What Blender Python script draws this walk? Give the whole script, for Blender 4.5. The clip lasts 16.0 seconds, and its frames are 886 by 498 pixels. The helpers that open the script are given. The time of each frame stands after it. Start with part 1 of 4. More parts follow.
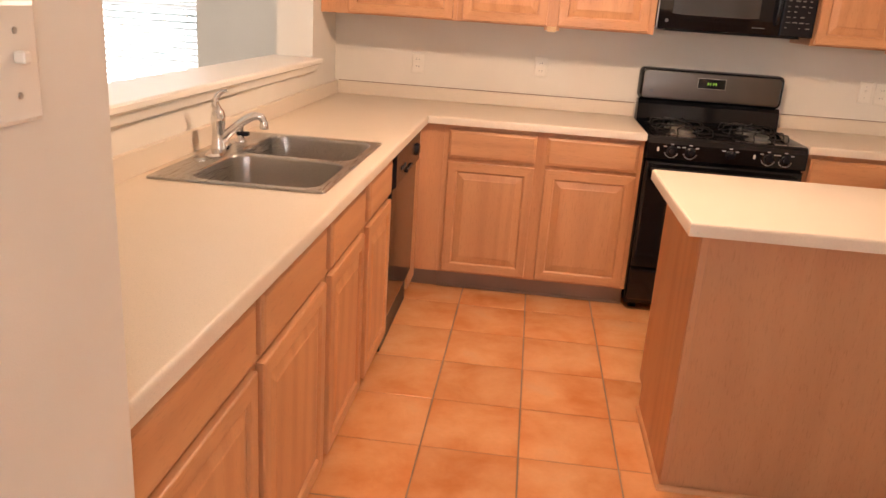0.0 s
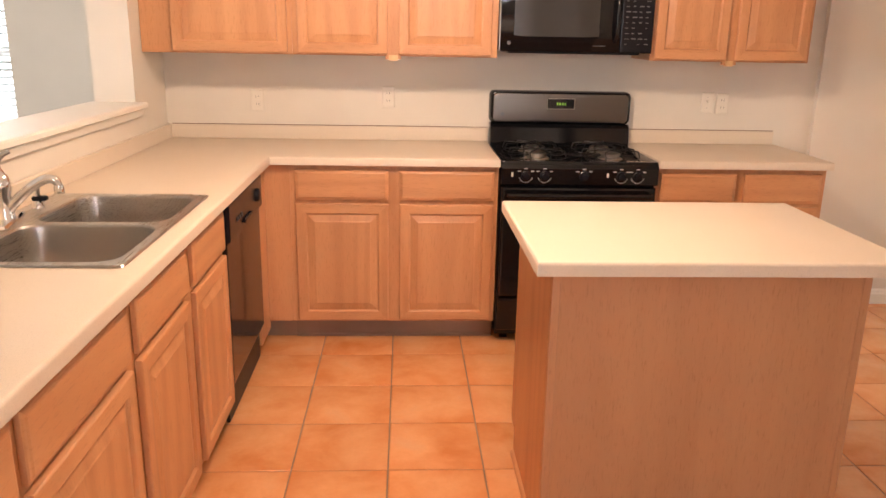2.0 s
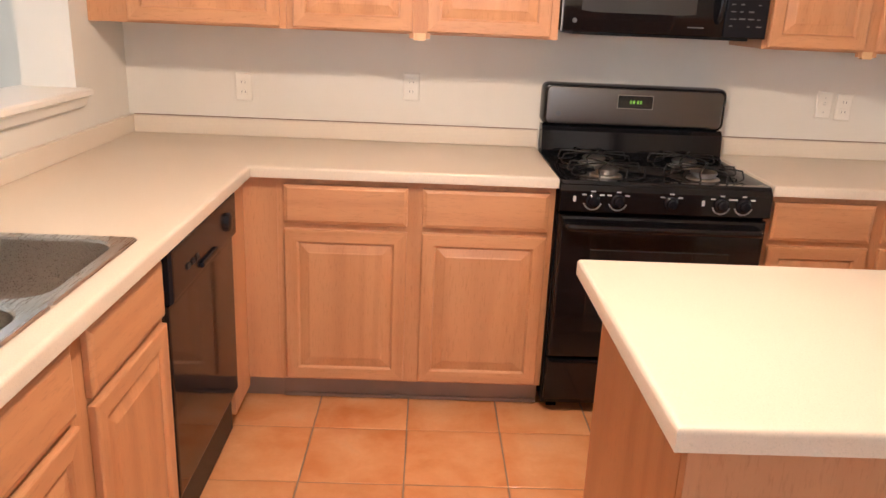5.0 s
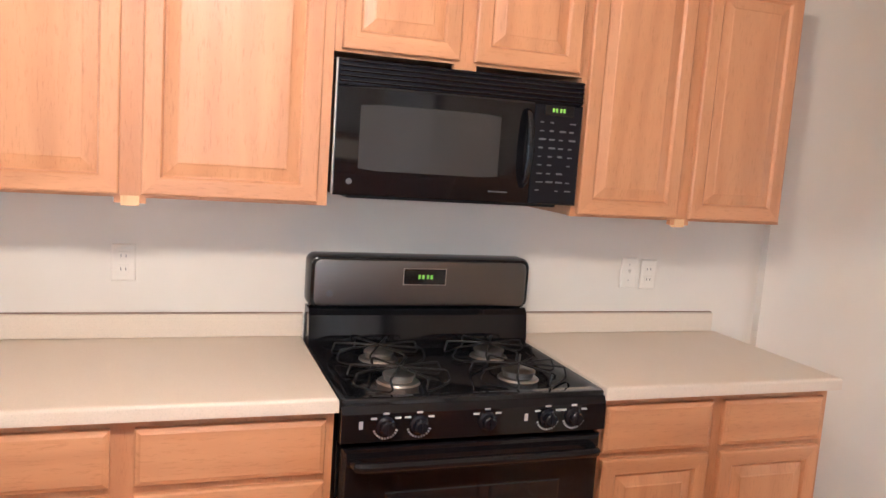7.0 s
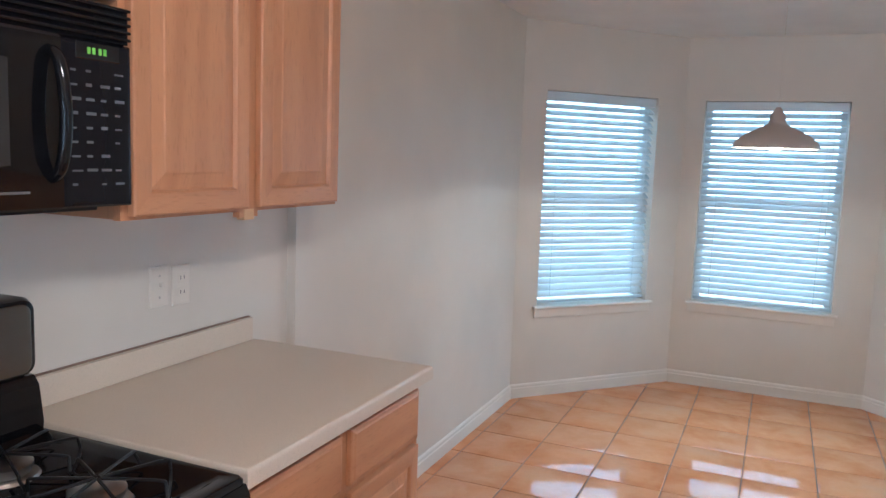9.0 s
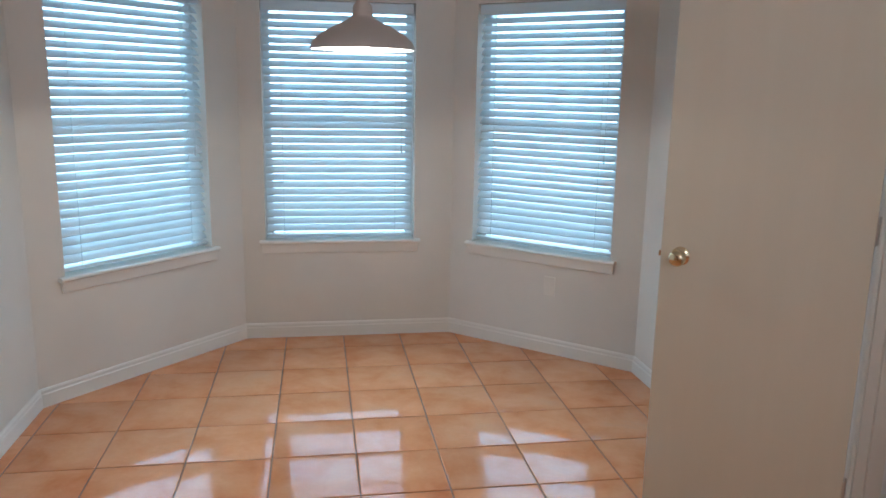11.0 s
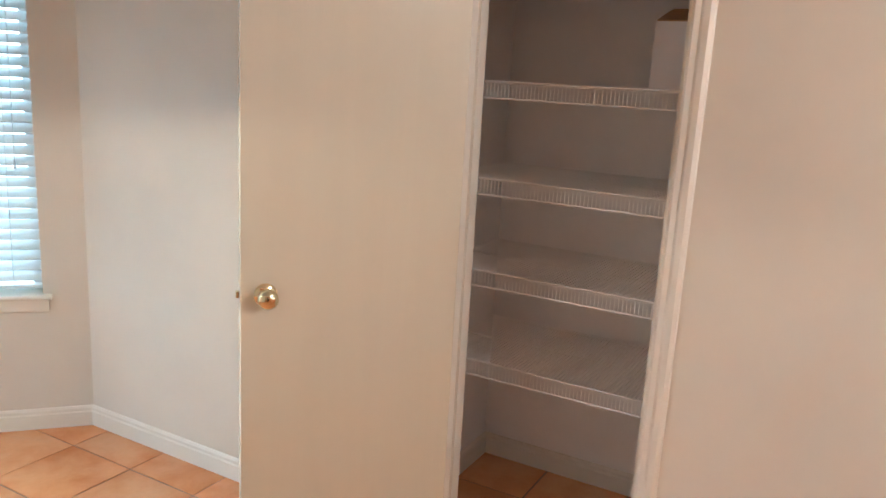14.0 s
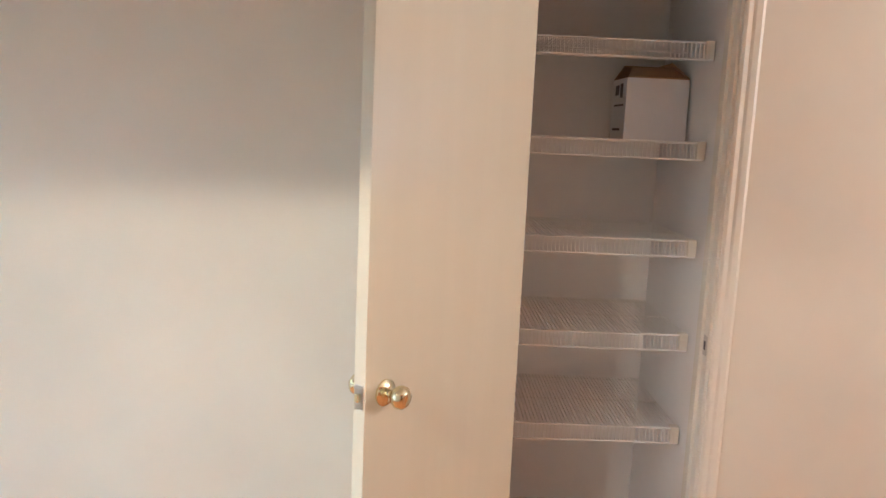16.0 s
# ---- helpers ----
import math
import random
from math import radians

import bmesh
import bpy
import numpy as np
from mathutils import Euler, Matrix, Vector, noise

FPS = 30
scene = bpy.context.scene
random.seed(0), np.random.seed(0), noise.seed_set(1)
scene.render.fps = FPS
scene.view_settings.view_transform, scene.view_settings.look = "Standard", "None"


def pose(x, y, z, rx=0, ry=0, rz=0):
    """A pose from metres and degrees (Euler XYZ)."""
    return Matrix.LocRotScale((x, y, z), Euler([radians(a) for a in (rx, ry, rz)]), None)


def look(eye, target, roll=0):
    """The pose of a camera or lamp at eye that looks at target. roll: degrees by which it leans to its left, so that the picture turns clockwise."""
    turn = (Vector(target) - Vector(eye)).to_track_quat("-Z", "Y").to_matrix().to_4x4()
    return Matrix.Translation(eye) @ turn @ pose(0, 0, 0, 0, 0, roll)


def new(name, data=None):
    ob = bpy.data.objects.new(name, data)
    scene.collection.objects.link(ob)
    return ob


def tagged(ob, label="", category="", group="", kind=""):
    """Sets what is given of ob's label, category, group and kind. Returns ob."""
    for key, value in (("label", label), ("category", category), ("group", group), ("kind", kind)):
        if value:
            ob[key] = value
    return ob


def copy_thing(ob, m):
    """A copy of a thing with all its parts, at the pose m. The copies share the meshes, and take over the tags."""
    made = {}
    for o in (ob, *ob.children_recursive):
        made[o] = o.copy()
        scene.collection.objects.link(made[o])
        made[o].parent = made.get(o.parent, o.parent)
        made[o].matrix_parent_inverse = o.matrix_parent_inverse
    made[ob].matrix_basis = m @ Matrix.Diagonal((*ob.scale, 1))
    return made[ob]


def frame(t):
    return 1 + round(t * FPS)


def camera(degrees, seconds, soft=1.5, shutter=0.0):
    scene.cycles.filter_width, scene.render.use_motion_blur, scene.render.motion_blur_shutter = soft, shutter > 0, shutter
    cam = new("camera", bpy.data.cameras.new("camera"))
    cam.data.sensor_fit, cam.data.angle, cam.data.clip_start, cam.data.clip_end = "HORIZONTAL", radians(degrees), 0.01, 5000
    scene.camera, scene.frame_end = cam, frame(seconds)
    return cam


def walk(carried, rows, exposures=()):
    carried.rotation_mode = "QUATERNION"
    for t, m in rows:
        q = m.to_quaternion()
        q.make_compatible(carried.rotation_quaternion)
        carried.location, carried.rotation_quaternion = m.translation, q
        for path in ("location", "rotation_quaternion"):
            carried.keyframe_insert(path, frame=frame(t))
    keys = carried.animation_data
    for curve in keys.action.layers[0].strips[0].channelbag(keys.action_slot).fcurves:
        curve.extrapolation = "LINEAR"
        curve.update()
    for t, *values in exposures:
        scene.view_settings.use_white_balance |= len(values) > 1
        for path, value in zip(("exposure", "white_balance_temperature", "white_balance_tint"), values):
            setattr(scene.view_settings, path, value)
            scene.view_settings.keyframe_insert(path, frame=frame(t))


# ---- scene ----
cam = camera(59.6, 16.0)
PATH = [
    (0, (1.146, -4.525, 1.48), (0.961, -2.628, 0.874), 3.9),
    (0.5, (1.146, -4.508, 1.487), (1.141, -2.599, 0.894), 3.4),
    (1, (1.191, -4.434, 1.476), (1.22, -2.516, 0.91), 2.5),
    (1.5, (1.241, -4.361, 1.493), (1.302, -2.441, 0.938), 1.6),
    (2, (1.279, -4.279, 1.508), (1.38, -2.355, 0.97), 1.1),
    (2.5, (1.286, -4.159, 1.496), (1.415, -2.225, 1.001), 1.1),
    (3, (1.238, -3.989, 1.51), (1.374, -2.048, 1.045), 1.6),
    (3.5, (1.208, -3.799, 1.476), (1.288, -1.855, 1.013), 2.0),
    (3.7, (1.218, -3.732, 1.47), (1.243, -1.792, 0.986), 1.9),
    (5.8, (1.344, -2.989, 1.492), (1.482, -1.085, 0.894), 4.3),
    (6, (1.383, -2.89, 1.493), (1.629, -0.977, 0.963), 4.7),
    (6.5, (1.405, -2.686, 1.545), (1.835, -0.771, 1.159), 4.6),
    (7, (1.337, -2.499, 1.571), (1.991, -0.626, 1.318), 4.0),
    (7.5, (1.216, -2.255, 1.576), (2.26, -0.559, 1.393), 3.7),
    (8, (1.102, -1.979, 1.555), (2.556, -0.615, 1.393), 3.1),
    (8.5, (1.161, -1.77, 1.56), (2.833, -0.691, 1.365), 2.8),
    (9, (1.349, -1.536, 1.548), (3.172, -0.75, 1.307), 2.1),
    (9.2, (1.423, -1.476, 1.536), (3.287, -0.799, 1.275), 1.8),
    (11.3, (2.431, -1.311, 1.5), (4.321, -1.821, 1.089), 1.7),
    (11.5, (2.465, -1.297, 1.502), (4.315, -1.938, 1.093), 2.2),
    (12, (2.569, -1.298, 1.486), (4.288, -2.237, 1.082), 2.5),
    (12.5, (2.71, -1.155, 1.52), (4.219, -2.398, 1.098), 2.9),
    (13, (2.893, -1.121, 1.529), (4.212, -2.557, 1.084), 3.1),
    (13.5, (3.09, -1.094, 1.542), (4.227, -2.673, 1.08), 3.1),
    (14, (3.335, -0.99, 1.566), (4.272, -2.704, 1.134), 3.2),
    (14.5, (3.547, -0.875, 1.594), (4.32, -2.682, 1.223), 2.8),
    (15, (3.912, -0.822, 1.646), (4.435, -2.716, 1.27), 3.5),
    (15.5, (4.23, -0.797, 1.654), (4.518, -2.743, 1.291), 2.8),
    (16, (4.622, -0.816, 1.569), (4.592, -2.793, 1.266), 2.5),
]
EXPOSURES = [(0.0, 0.10, 7350, 24), (2.0, 0.30, 7050, 22), (3.5, 0.30, 6600, 19), (6.0, 0.30, 5800, 13), (6.5, 0.32, 5600, 12), (7.0, 0.45, 5400, 12), (7.75, 0.50, 5080, 9), (8.5, 0.22, 4850, 8), (9.2, -0.28, 4800, 8), (11.5, -0.46, 4840, 6), (12.25, -0.06, 5050, 8), (13.0, 0.25, 5230, 9), (13.75, 0.39, 5400, 9), (15.0, 0.56, 5500, 9), (16.0, 0.59, 5520, 9)]
walk(cam, [(t, look(eye, target, roll)) for t, eye, target, roll in PATH], EXPOSURES)

# ---- world and lights ----
world = bpy.data.worlds.new("world")
scene.world = world
world.use_nodes = True
wn = world.node_tree.nodes
wbg = wn["Background"]
sky = wn.new("ShaderNodeTexSky")
sky.sky_type = "NISHITA"
sky.sun_disc = False
sky.sun_elevation = radians(49)
sky.sun_rotation = radians(284)
world.node_tree.links.new(sky.outputs[0], wbg.inputs[0])
wbg.inputs[1].default_value = 0.12


def area(name, m, sx, sy, watts, colour):
    d = bpy.data.lights.new(name, "AREA")
    d.shape, d.size, d.size_y, d.energy, d.color = "RECTANGLE", sx, sy, watts, colour
    ob = new(name, d)
    ob.matrix_world = m
    return ob


sun_data = bpy.data.lights.new("sun", "SUN")
sun_data.energy, sun_data.angle, sun_data.color = 3.0, radians(0.5), (1.0, 0.96, 0.9)
sun = new("sun", sun_data)
sun.matrix_world = look((-20, 5, 24), (0, 0, 0))

CEIL = 2.40
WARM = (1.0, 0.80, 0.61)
DAY = (0.74, 0.94, 1.0)
PALE = (0.86, 0.94, 1.0)
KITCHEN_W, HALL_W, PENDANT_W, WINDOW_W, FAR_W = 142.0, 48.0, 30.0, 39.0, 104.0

# ---- materials ----


def mk(name, rough=0.5, metal=0.0, colour=(0.8, 0.8, 0.8)):
    m = bpy.data.materials.new(name)
    m.use_nodes = True
    b = m.node_tree.nodes["Principled BSDF"]
    b.inputs["Base Color"].default_value = (*colour, 1)
    b.inputs["Roughness"].default_value = rough
    b.inputs["Metallic"].default_value = metal
    return m, m.node_tree, b


def node(nt, kind, values=None, **props):
    n = nt.nodes.new(kind)
    for k, v in props.items():
        setattr(n, k, v)
    for k, v in (values or {}).items():
        if hasattr(v, "is_output"):
            nt.links.new(v, n.inputs[k])
        else:
            n.inputs[k].default_value = v
    return n


def coords(nt, scale=(1, 1, 1), spread=0.0):
    tc = node(nt, "ShaderNodeTexCoord")
    out = tc.outputs["Object"]
    if spread:
        oi = node(nt, "ShaderNodeObjectInfo")
        sc = node(nt, "ShaderNodeVectorMath", {0: oi.outputs["Random"]}, operation="SCALE")
        sc.inputs["Scale"].default_value = spread
        ad = node(nt, "ShaderNodeVectorMath", {0: out, 1: sc.outputs[0]}, operation="ADD")
        out = ad.outputs[0]
    return node(nt, "ShaderNodeMapping", {"Vector": out, "Scale": scale}).outputs[0]


def noise_tex(nt, vec, scale, detail=4, rough=0.55, distort=0.0):
    return node(nt, "ShaderNodeTexNoise", {"Vector": vec, "Scale": scale, "Detail": detail, "Roughness": rough, "Distortion": distort}).outputs["Fac"]


def ramp(nt, fac, stops):
    r = node(nt, "ShaderNodeValToRGB", {"Fac": fac})
    e = r.color_ramp.elements
    while len(e) < len(stops):
        e.new(0.5)
    for el, (p, c) in zip(e, stops):
        el.position, el.color = p, (*c, 1)
    return r.outputs["Color"]


def mix(nt, fac, a, b, mode="MIX"):
    n = node(nt, "ShaderNodeMix", data_type="RGBA", blend_type=mode)
    for i, v in ((0, fac), (6, a), (7, b)):
        if hasattr(v, "is_output"):
            nt.links.new(v, n.inputs[i])
        else:
            n.inputs[i].default_value = v if i == 0 else (*v, 1)
    return n.outputs[2]


def remap(nt, fac, lo, hi):
    return node(nt, "ShaderNodeMapRange", {"Value": fac, "To Min": lo, "To Max": hi}).outputs[0]


def bump(nt, b, height, strength, distance):
    n = node(nt, "ShaderNodeBump", {"Height": height, "Strength": strength, "Distance": distance})
    nt.links.new(n.outputs[0], b.inputs["Normal"])


def paint(name, colour, rough, grain=420.0, depth=0.0006, blotch=0.05):
    m, nt, b = mk(name, rough)
    v = coords(nt)
    big = noise_tex(nt, v, 1.7, 3)
    dark = tuple(c * (1 - blotch) for c in colour)
    light = tuple(min(1, c * (1 + blotch)) for c in colour)
    nt.links.new(ramp(nt, big, [(0.3, dark), (0.7, light)]), b.inputs["Base Color"])
    fine = noise_tex(nt, v, grain, 3)
    bump(nt, b, fine, 0.5, depth)
    nt.links.new(remap(nt, big, rough - 0.06, rough + 0.06), b.inputs["Roughness"])
    return m


def oak(name, along, light=(0.61, 0.305, 0.142), dark=(0.475, 0.212, 0.092), figure=0.26):
    """Honey oak with open grain that runs along one axis."""
    m, nt, b = mk(name, 0.36)
    flat = {"x": (0.15, 1, 1), "y": (1, 0.15, 1), "z": (1, 1, 0.15)}[along]
    v = coords(nt, flat, 9.0)
    board = noise_tex(nt, v, 5.0, 4, 0.55, 1.4)
    rings = node(nt, "ShaderNodeTexWave", {"Vector": v, "Scale": 3.5, "Distortion": 16.0, "Detail": 2.0, "Detail Scale": 0.6}, wave_type="RINGS", rings_direction={"x": "X", "y": "Y", "z": "Z"}[along]).outputs["Fac"]
    pores = noise_tex(nt, v, 150.0, 3, 0.7)
    c = ramp(nt, board, [(0.28, dark), (0.5, tuple((p + q) / 2 for p, q in zip(light, dark))), (0.74, light)])
    c = mix(nt, figure, c, ramp(nt, rings, [(0.04, tuple(p * 0.86 for p in dark)), (0.22, dark), (0.6, light)]))
    c = mix(nt, remap(nt, pores, 0.0, 0.14), c, light)
    c = mix(nt, 1.0, c, ramp(nt, pores, [(0.28, (0.84, 0.80, 0.76)), (0.46, (1, 1, 1))]), "MULTIPLY")
    nt.links.new(c, b.inputs["Base Color"])
    nt.links.new(remap(nt, pores, 0.40, 0.54), b.inputs["Roughness"])
    b.inputs["Coat Weight"].default_value = 0.08
    b.inputs["Coat Roughness"].default_value = 0.22
    bump(nt, b, pores, 0.25, 0.0006)
    return m


OAK = oak("oak_upright_grain", "z")
OAK_H = oak("oak_level_grain", "x")
OAK_PANEL = oak("oak_veneer_panel", "z", (0.54, 0.278, 0.138), (0.455, 0.222, 0.106), 0.08)
OAK_PALE = oak("oak_unfinished", "z", (0.72, 0.47, 0.24), (0.64, 0.39, 0.19))
WALL = paint("wall_paint", (0.70, 0.65, 0.565), 0.62)
# Wall paint lightened to stand in for light missing inside the pantry.
PANTRY_WALL = paint("pantry_lightened_paint", (0.84, 0.82, 0.80), 0.6)
CEILING = paint("ceiling_paint", (0.79, 0.765, 0.72), 0.8, 160.0, 0.002)
TRIM = paint("white_trim_paint", (0.76, 0.72, 0.64), 0.48, 260.0, 0.0002, 0.02)
WHITE = paint("white_plastic", (0.74, 0.69, 0.60), 0.35, 500.0, 0.0001, 0.015)
WIRE = paint("white_vinyl_wire", (0.80, 0.78, 0.74), 0.35, 500.0, 0.0001, 0.02)
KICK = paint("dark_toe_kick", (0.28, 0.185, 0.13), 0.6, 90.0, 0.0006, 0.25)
GROUT = paint("grey_brown_grout", (0.24, 0.162, 0.103), 0.85, 200.0, 0.001, 0.2)
CARPET = paint("beige_carpet", (0.42, 0.35, 0.27), 0.95, 300.0, 0.004, 0.1)
GRASS = paint("lawn_grass", (0.07, 0.11, 0.035), 0.9, 30.0, 0.03, 0.5)
CARD_IN = paint("brown_cardboard", (0.36, 0.22, 0.12), 0.8, 120.0, 0.0005, 0.12)
CARD = paint("white_cardboard", (0.72, 0.70, 0.70), 0.55, 120.0, 0.0003, 0.04)
INK = paint("dark_printed_ink", (0.06, 0.05, 0.06), 0.6, 120.0, 0.0001, 0.1)
SHADE = paint("pendant_enamel", (0.52, 0.46, 0.41), 0.45, 200.0, 0.0002, 0.08)
SHADE_IN = paint("pendant_white_enamel", (0.85, 0.83, 0.78), 0.4, 200.0, 0.0002, 0.02)


def door_paint():
    m, nt, b = mk("painted_door_with_grain", 0.36, 0, (0.735, 0.665, 0.56))
    v = coords(nt, (1, 1, 0.07))
    board = noise_tex(nt, v, 10.0, 3, 0.5, 1.2)
    wave = node(nt, "ShaderNodeTexWave", {"Vector": v, "Scale": 5.0, "Distortion": 18.0, "Detail": 3.0, "Detail Scale": 0.7}, bands_direction="X").outputs["Fac"]
    fine = noise_tex(nt, v, 120.0, 3)
    h = node(nt, "ShaderNodeMath", {0: wave, 1: fine}, operation="ADD").outputs[0]
    nt.links.new(ramp(nt, board, [(0.3, (0.64, 0.59, 0.47)), (0.7, (0.655, 0.605, 0.485))]), b.inputs["Base Color"])
    nt.links.new(remap(nt, board, 0.14, 0.24), b.inputs["Roughness"])
    bump(nt, b, h, 0.16, 0.0008)
    b.inputs["Specular IOR Level"].default_value = 0.13
    return m


def counter_laminate():
    m, nt, b = mk("beige_laminate", 0.36)
    v = coords(nt)
    specks = noise_tex(nt, v, 330.0, 2, 0.6)
    cloud = noise_tex(nt, v, 5.0, 4)
    c = ramp(nt, specks, [(0.30, (0.60, 0.52, 0.41)), (0.44, (0.69, 0.588, 0.468)), (0.62, (0.69, 0.588, 0.468)), (0.72, (0.75, 0.66, 0.54))])
    c = mix(nt, remap(nt, cloud, 0.0, 0.16), c, (0.61, 0.52, 0.39))
    nt.links.new(c, b.inputs["Base Color"])
    nt.links.new(remap(nt, cloud, 0.30, 0.42), b.inputs["Roughness"])
    bump(nt, b, specks, 0.12, 0.0003)
    return m


def terracotta():
    m, nt, b = mk("glazed_terracotta", 0.2)
    v = coords(nt, (1, 1, 1), 40.0)
    oi = node(nt, "ShaderNodeObjectInfo").outputs["Random"]
    cloud = noise_tex(nt, v, 4.2, 5, 0.55, 0.25)
    fleck = noise_tex(nt, v, 60.0, 3, 0.6)
    c = ramp(nt, cloud, [(0.26, (0.60, 0.215, 0.075)), (0.44, (0.70, 0.315, 0.132)), (0.60, (0.76, 0.385, 0.185)), (0.78, (0.71, 0.405, 0.225))])
    c = mix(nt, remap(nt, fleck, 0.0, 0.22), c, (0.40, 0.165, 0.07))
    sep = node(nt, "ShaderNodeSeparateXYZ", {0: node(nt, "ShaderNodeTexCoord").outputs["Object"]}).outputs
    ax, ay = (node(nt, "ShaderNodeMath", {0: q}, operation="ABSOLUTE").outputs[0] for q in (sep[0], sep[1]))
    rim = node(nt, "ShaderNodeMath", {0: ax, 1: ay}, operation="MAXIMUM").outputs[0]
    edge = node(nt, "ShaderNodeMapRange", {"Value": rim, "From Min": 0.10, "From Max": 0.169, "To Min": 0.0, "To Max": 1.0}).outputs[0]
    burnt = node(nt, "ShaderNodeMath", {0: edge, 1: remap(nt, noise_tex(nt, v, 8.0, 3), -0.30, 0.70)}, operation="MULTIPLY", use_clamp=True).outputs[0]
    c = mix(nt, burnt, c, (0.58, 0.185, 0.062))
    tint = ramp(nt, oi, [(0.0, (0.90, 0.88, 0.86)), (0.5, (1.0, 0.99, 0.97)), (1.0, (1.0, 0.94, 0.88))])
    c = mix(nt, 1.0, c, tint, "MULTIPLY")
    nt.links.new(c, b.inputs["Base Color"])
    nt.links.new(remap(nt, cloud, 0.05, 0.13), b.inputs["Roughness"])
    swell = noise_tex(nt, v, 3.0, 2)
    h = node(nt, "ShaderNodeMath", {0: swell, 1: remap(nt, fleck, 0.0, 0.04)}, operation="ADD").outputs[0]
    bump(nt, b, h, 0.12, 0.006)
    return m


def gloss(name, colour, rough, metal=0.0, grain=80.0, depth=0.0002, wear=0.05, shine=0.5):
    m, nt, b = mk(name, rough, metal, colour)
    b.inputs["Specular IOR Level"].default_value = shine
    v = coords(nt)
    f = noise_tex(nt, v, grain, 4)
    nt.links.new(remap(nt, f, max(0.02, rough - wear), rough + wear), b.inputs["Roughness"])
    bump(nt, b, noise_tex(nt, v, 9.0, 2), 0.06, depth * 5)
    return m


def brushed(name, colour, rough, axis):
    m, nt, b = mk(name, rough, 1.0, colour)
    sc = {"x": (0.02, 1, 1), "y": (1, 0.02, 1)}[axis]
    f = noise_tex(nt, coords(nt, sc), 420.0, 3)
    nt.links.new(remap(nt, f, rough - 0.03, rough + 0.05), b.inputs["Roughness"])
    nt.links.new(ramp(nt, f, [(0.3, tuple(c * 0.95 for c in colour)), (0.7, colour)]), b.inputs["Base Color"])
    bump(nt, b, f, 0.015, 0.0001)
    return m


DOOR = door_paint()
COUNTER = counter_laminate()
TILE = terracotta()
BLACK = gloss("black_enamel", (0.006, 0.006, 0.007), 0.08, shine=0.38)
BLACK_MATT = gloss("black_cast_iron", (0.007, 0.007, 0.007), 0.40, shine=0.3)
BLACK_PLASTIC = gloss("black_plastic", (0.008, 0.008, 0.011), 0.22, shine=0.25)
DARK_GLASS = gloss("smoked_glass", (0.010, 0.010, 0.011), 0.04)
MESH_GLASS = gloss("oven_mesh_glass", (0.034, 0.032, 0.030), 0.12, shine=0.35)
BURNER = gloss("burner_alloy", (0.40, 0.38, 0.35), 0.32, 1.0)
STEEL = brushed("brushed_stainless", (0.50, 0.48, 0.45), 0.27, "y")
GUARD = brushed("dark_brushed_steel", (0.17, 0.155, 0.14), 0.30, "x")
CHROME = gloss("polished_chrome", (0.78, 0.78, 0.78), 0.08, 1.0)
BRASS = gloss("polished_brass", (0.78, 0.70, 0.48), 0.14, 1.0)
NICKEL = gloss("dull_nickel", (0.56, 0.53, 0.48), 0.30, 1.0)
MARK = paint("pale_grey_print", (0.11, 0.11, 0.11), 0.5, 100.0, 0.0001, 0.02)
PRINT = paint("white_dial_print", (0.42, 0.42, 0.41), 0.5, 100.0, 0.0001, 0.02)
VINYL = paint("white_window_vinyl", (0.80, 0.80, 0.78), 0.35, 300.0, 0.0001, 0.02)


def slat_plastic():
    m, nt, b = mk("white_slat", 0.35, 0, (0.80, 0.80, 0.78))
    f = noise_tex(nt, coords(nt, (0.1, 1, 1), 3.0), 60.0, 3)
    nt.links.new(ramp(nt, f, [(0.3, (0.74, 0.75, 0.74)), (0.7, (0.82, 0.82, 0.80))]), b.inputs["Base Color"])
    # The daylight's teal tint is put into the colour that shines through.
    thin = node(nt, "ShaderNodeBsdfTranslucent", {"Color": (0.66, 0.79, 0.81, 1)})
    both = node(nt, "ShaderNodeMixShader", {0: 0.28, 1: b.outputs[0], 2: thin.outputs[0]})
    nt.links.new(both.outputs[0], nt.nodes["Material Output"].inputs["Surface"])
    return m


SLAT = slat_plastic()


def glowing(name, colour, strength):
    m, nt, b = mk(name, 0.4, 0, colour)
    b.inputs["Emission Color"].default_value = (*colour, 1)
    b.inputs["Emission Strength"].default_value = strength
    return m


def bulb_glass(name, colour, strength, haze):
    """Glowing lamp glass that lets the light of the filament through."""
    m, nt, b = mk(name, 0.1, 0, colour)
    glow = node(nt, "ShaderNodeEmission", {"Color": (*colour, 1), "Strength": strength})
    clear = node(nt, "ShaderNodeBsdfTransparent", {"Color": (1, 1, 1, 1)})
    both = node(nt, "ShaderNodeMixShader", {0: haze, 1: clear.outputs[0], 2: glow.outputs[0]})
    nt.links.new(both.outputs[0], nt.nodes["Material Output"].inputs["Surface"])
    return m


BULB = bulb_glass("lit_bulb", (1.0, 0.84, 0.62), 60.0, 0.2)
GREEN = glowing("green_digits", (0.20, 0.50, 0.06), 0.16)
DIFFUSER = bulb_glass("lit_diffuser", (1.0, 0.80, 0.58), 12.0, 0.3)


def clear_glass():
    m, nt, b = mk("window_glass", 0.0)
    b.inputs["Transmission Weight"].default_value = 1.0
    b.inputs["IOR"].default_value = 1.45
    return m


GLASS = clear_glass()

# ---- building helpers ----


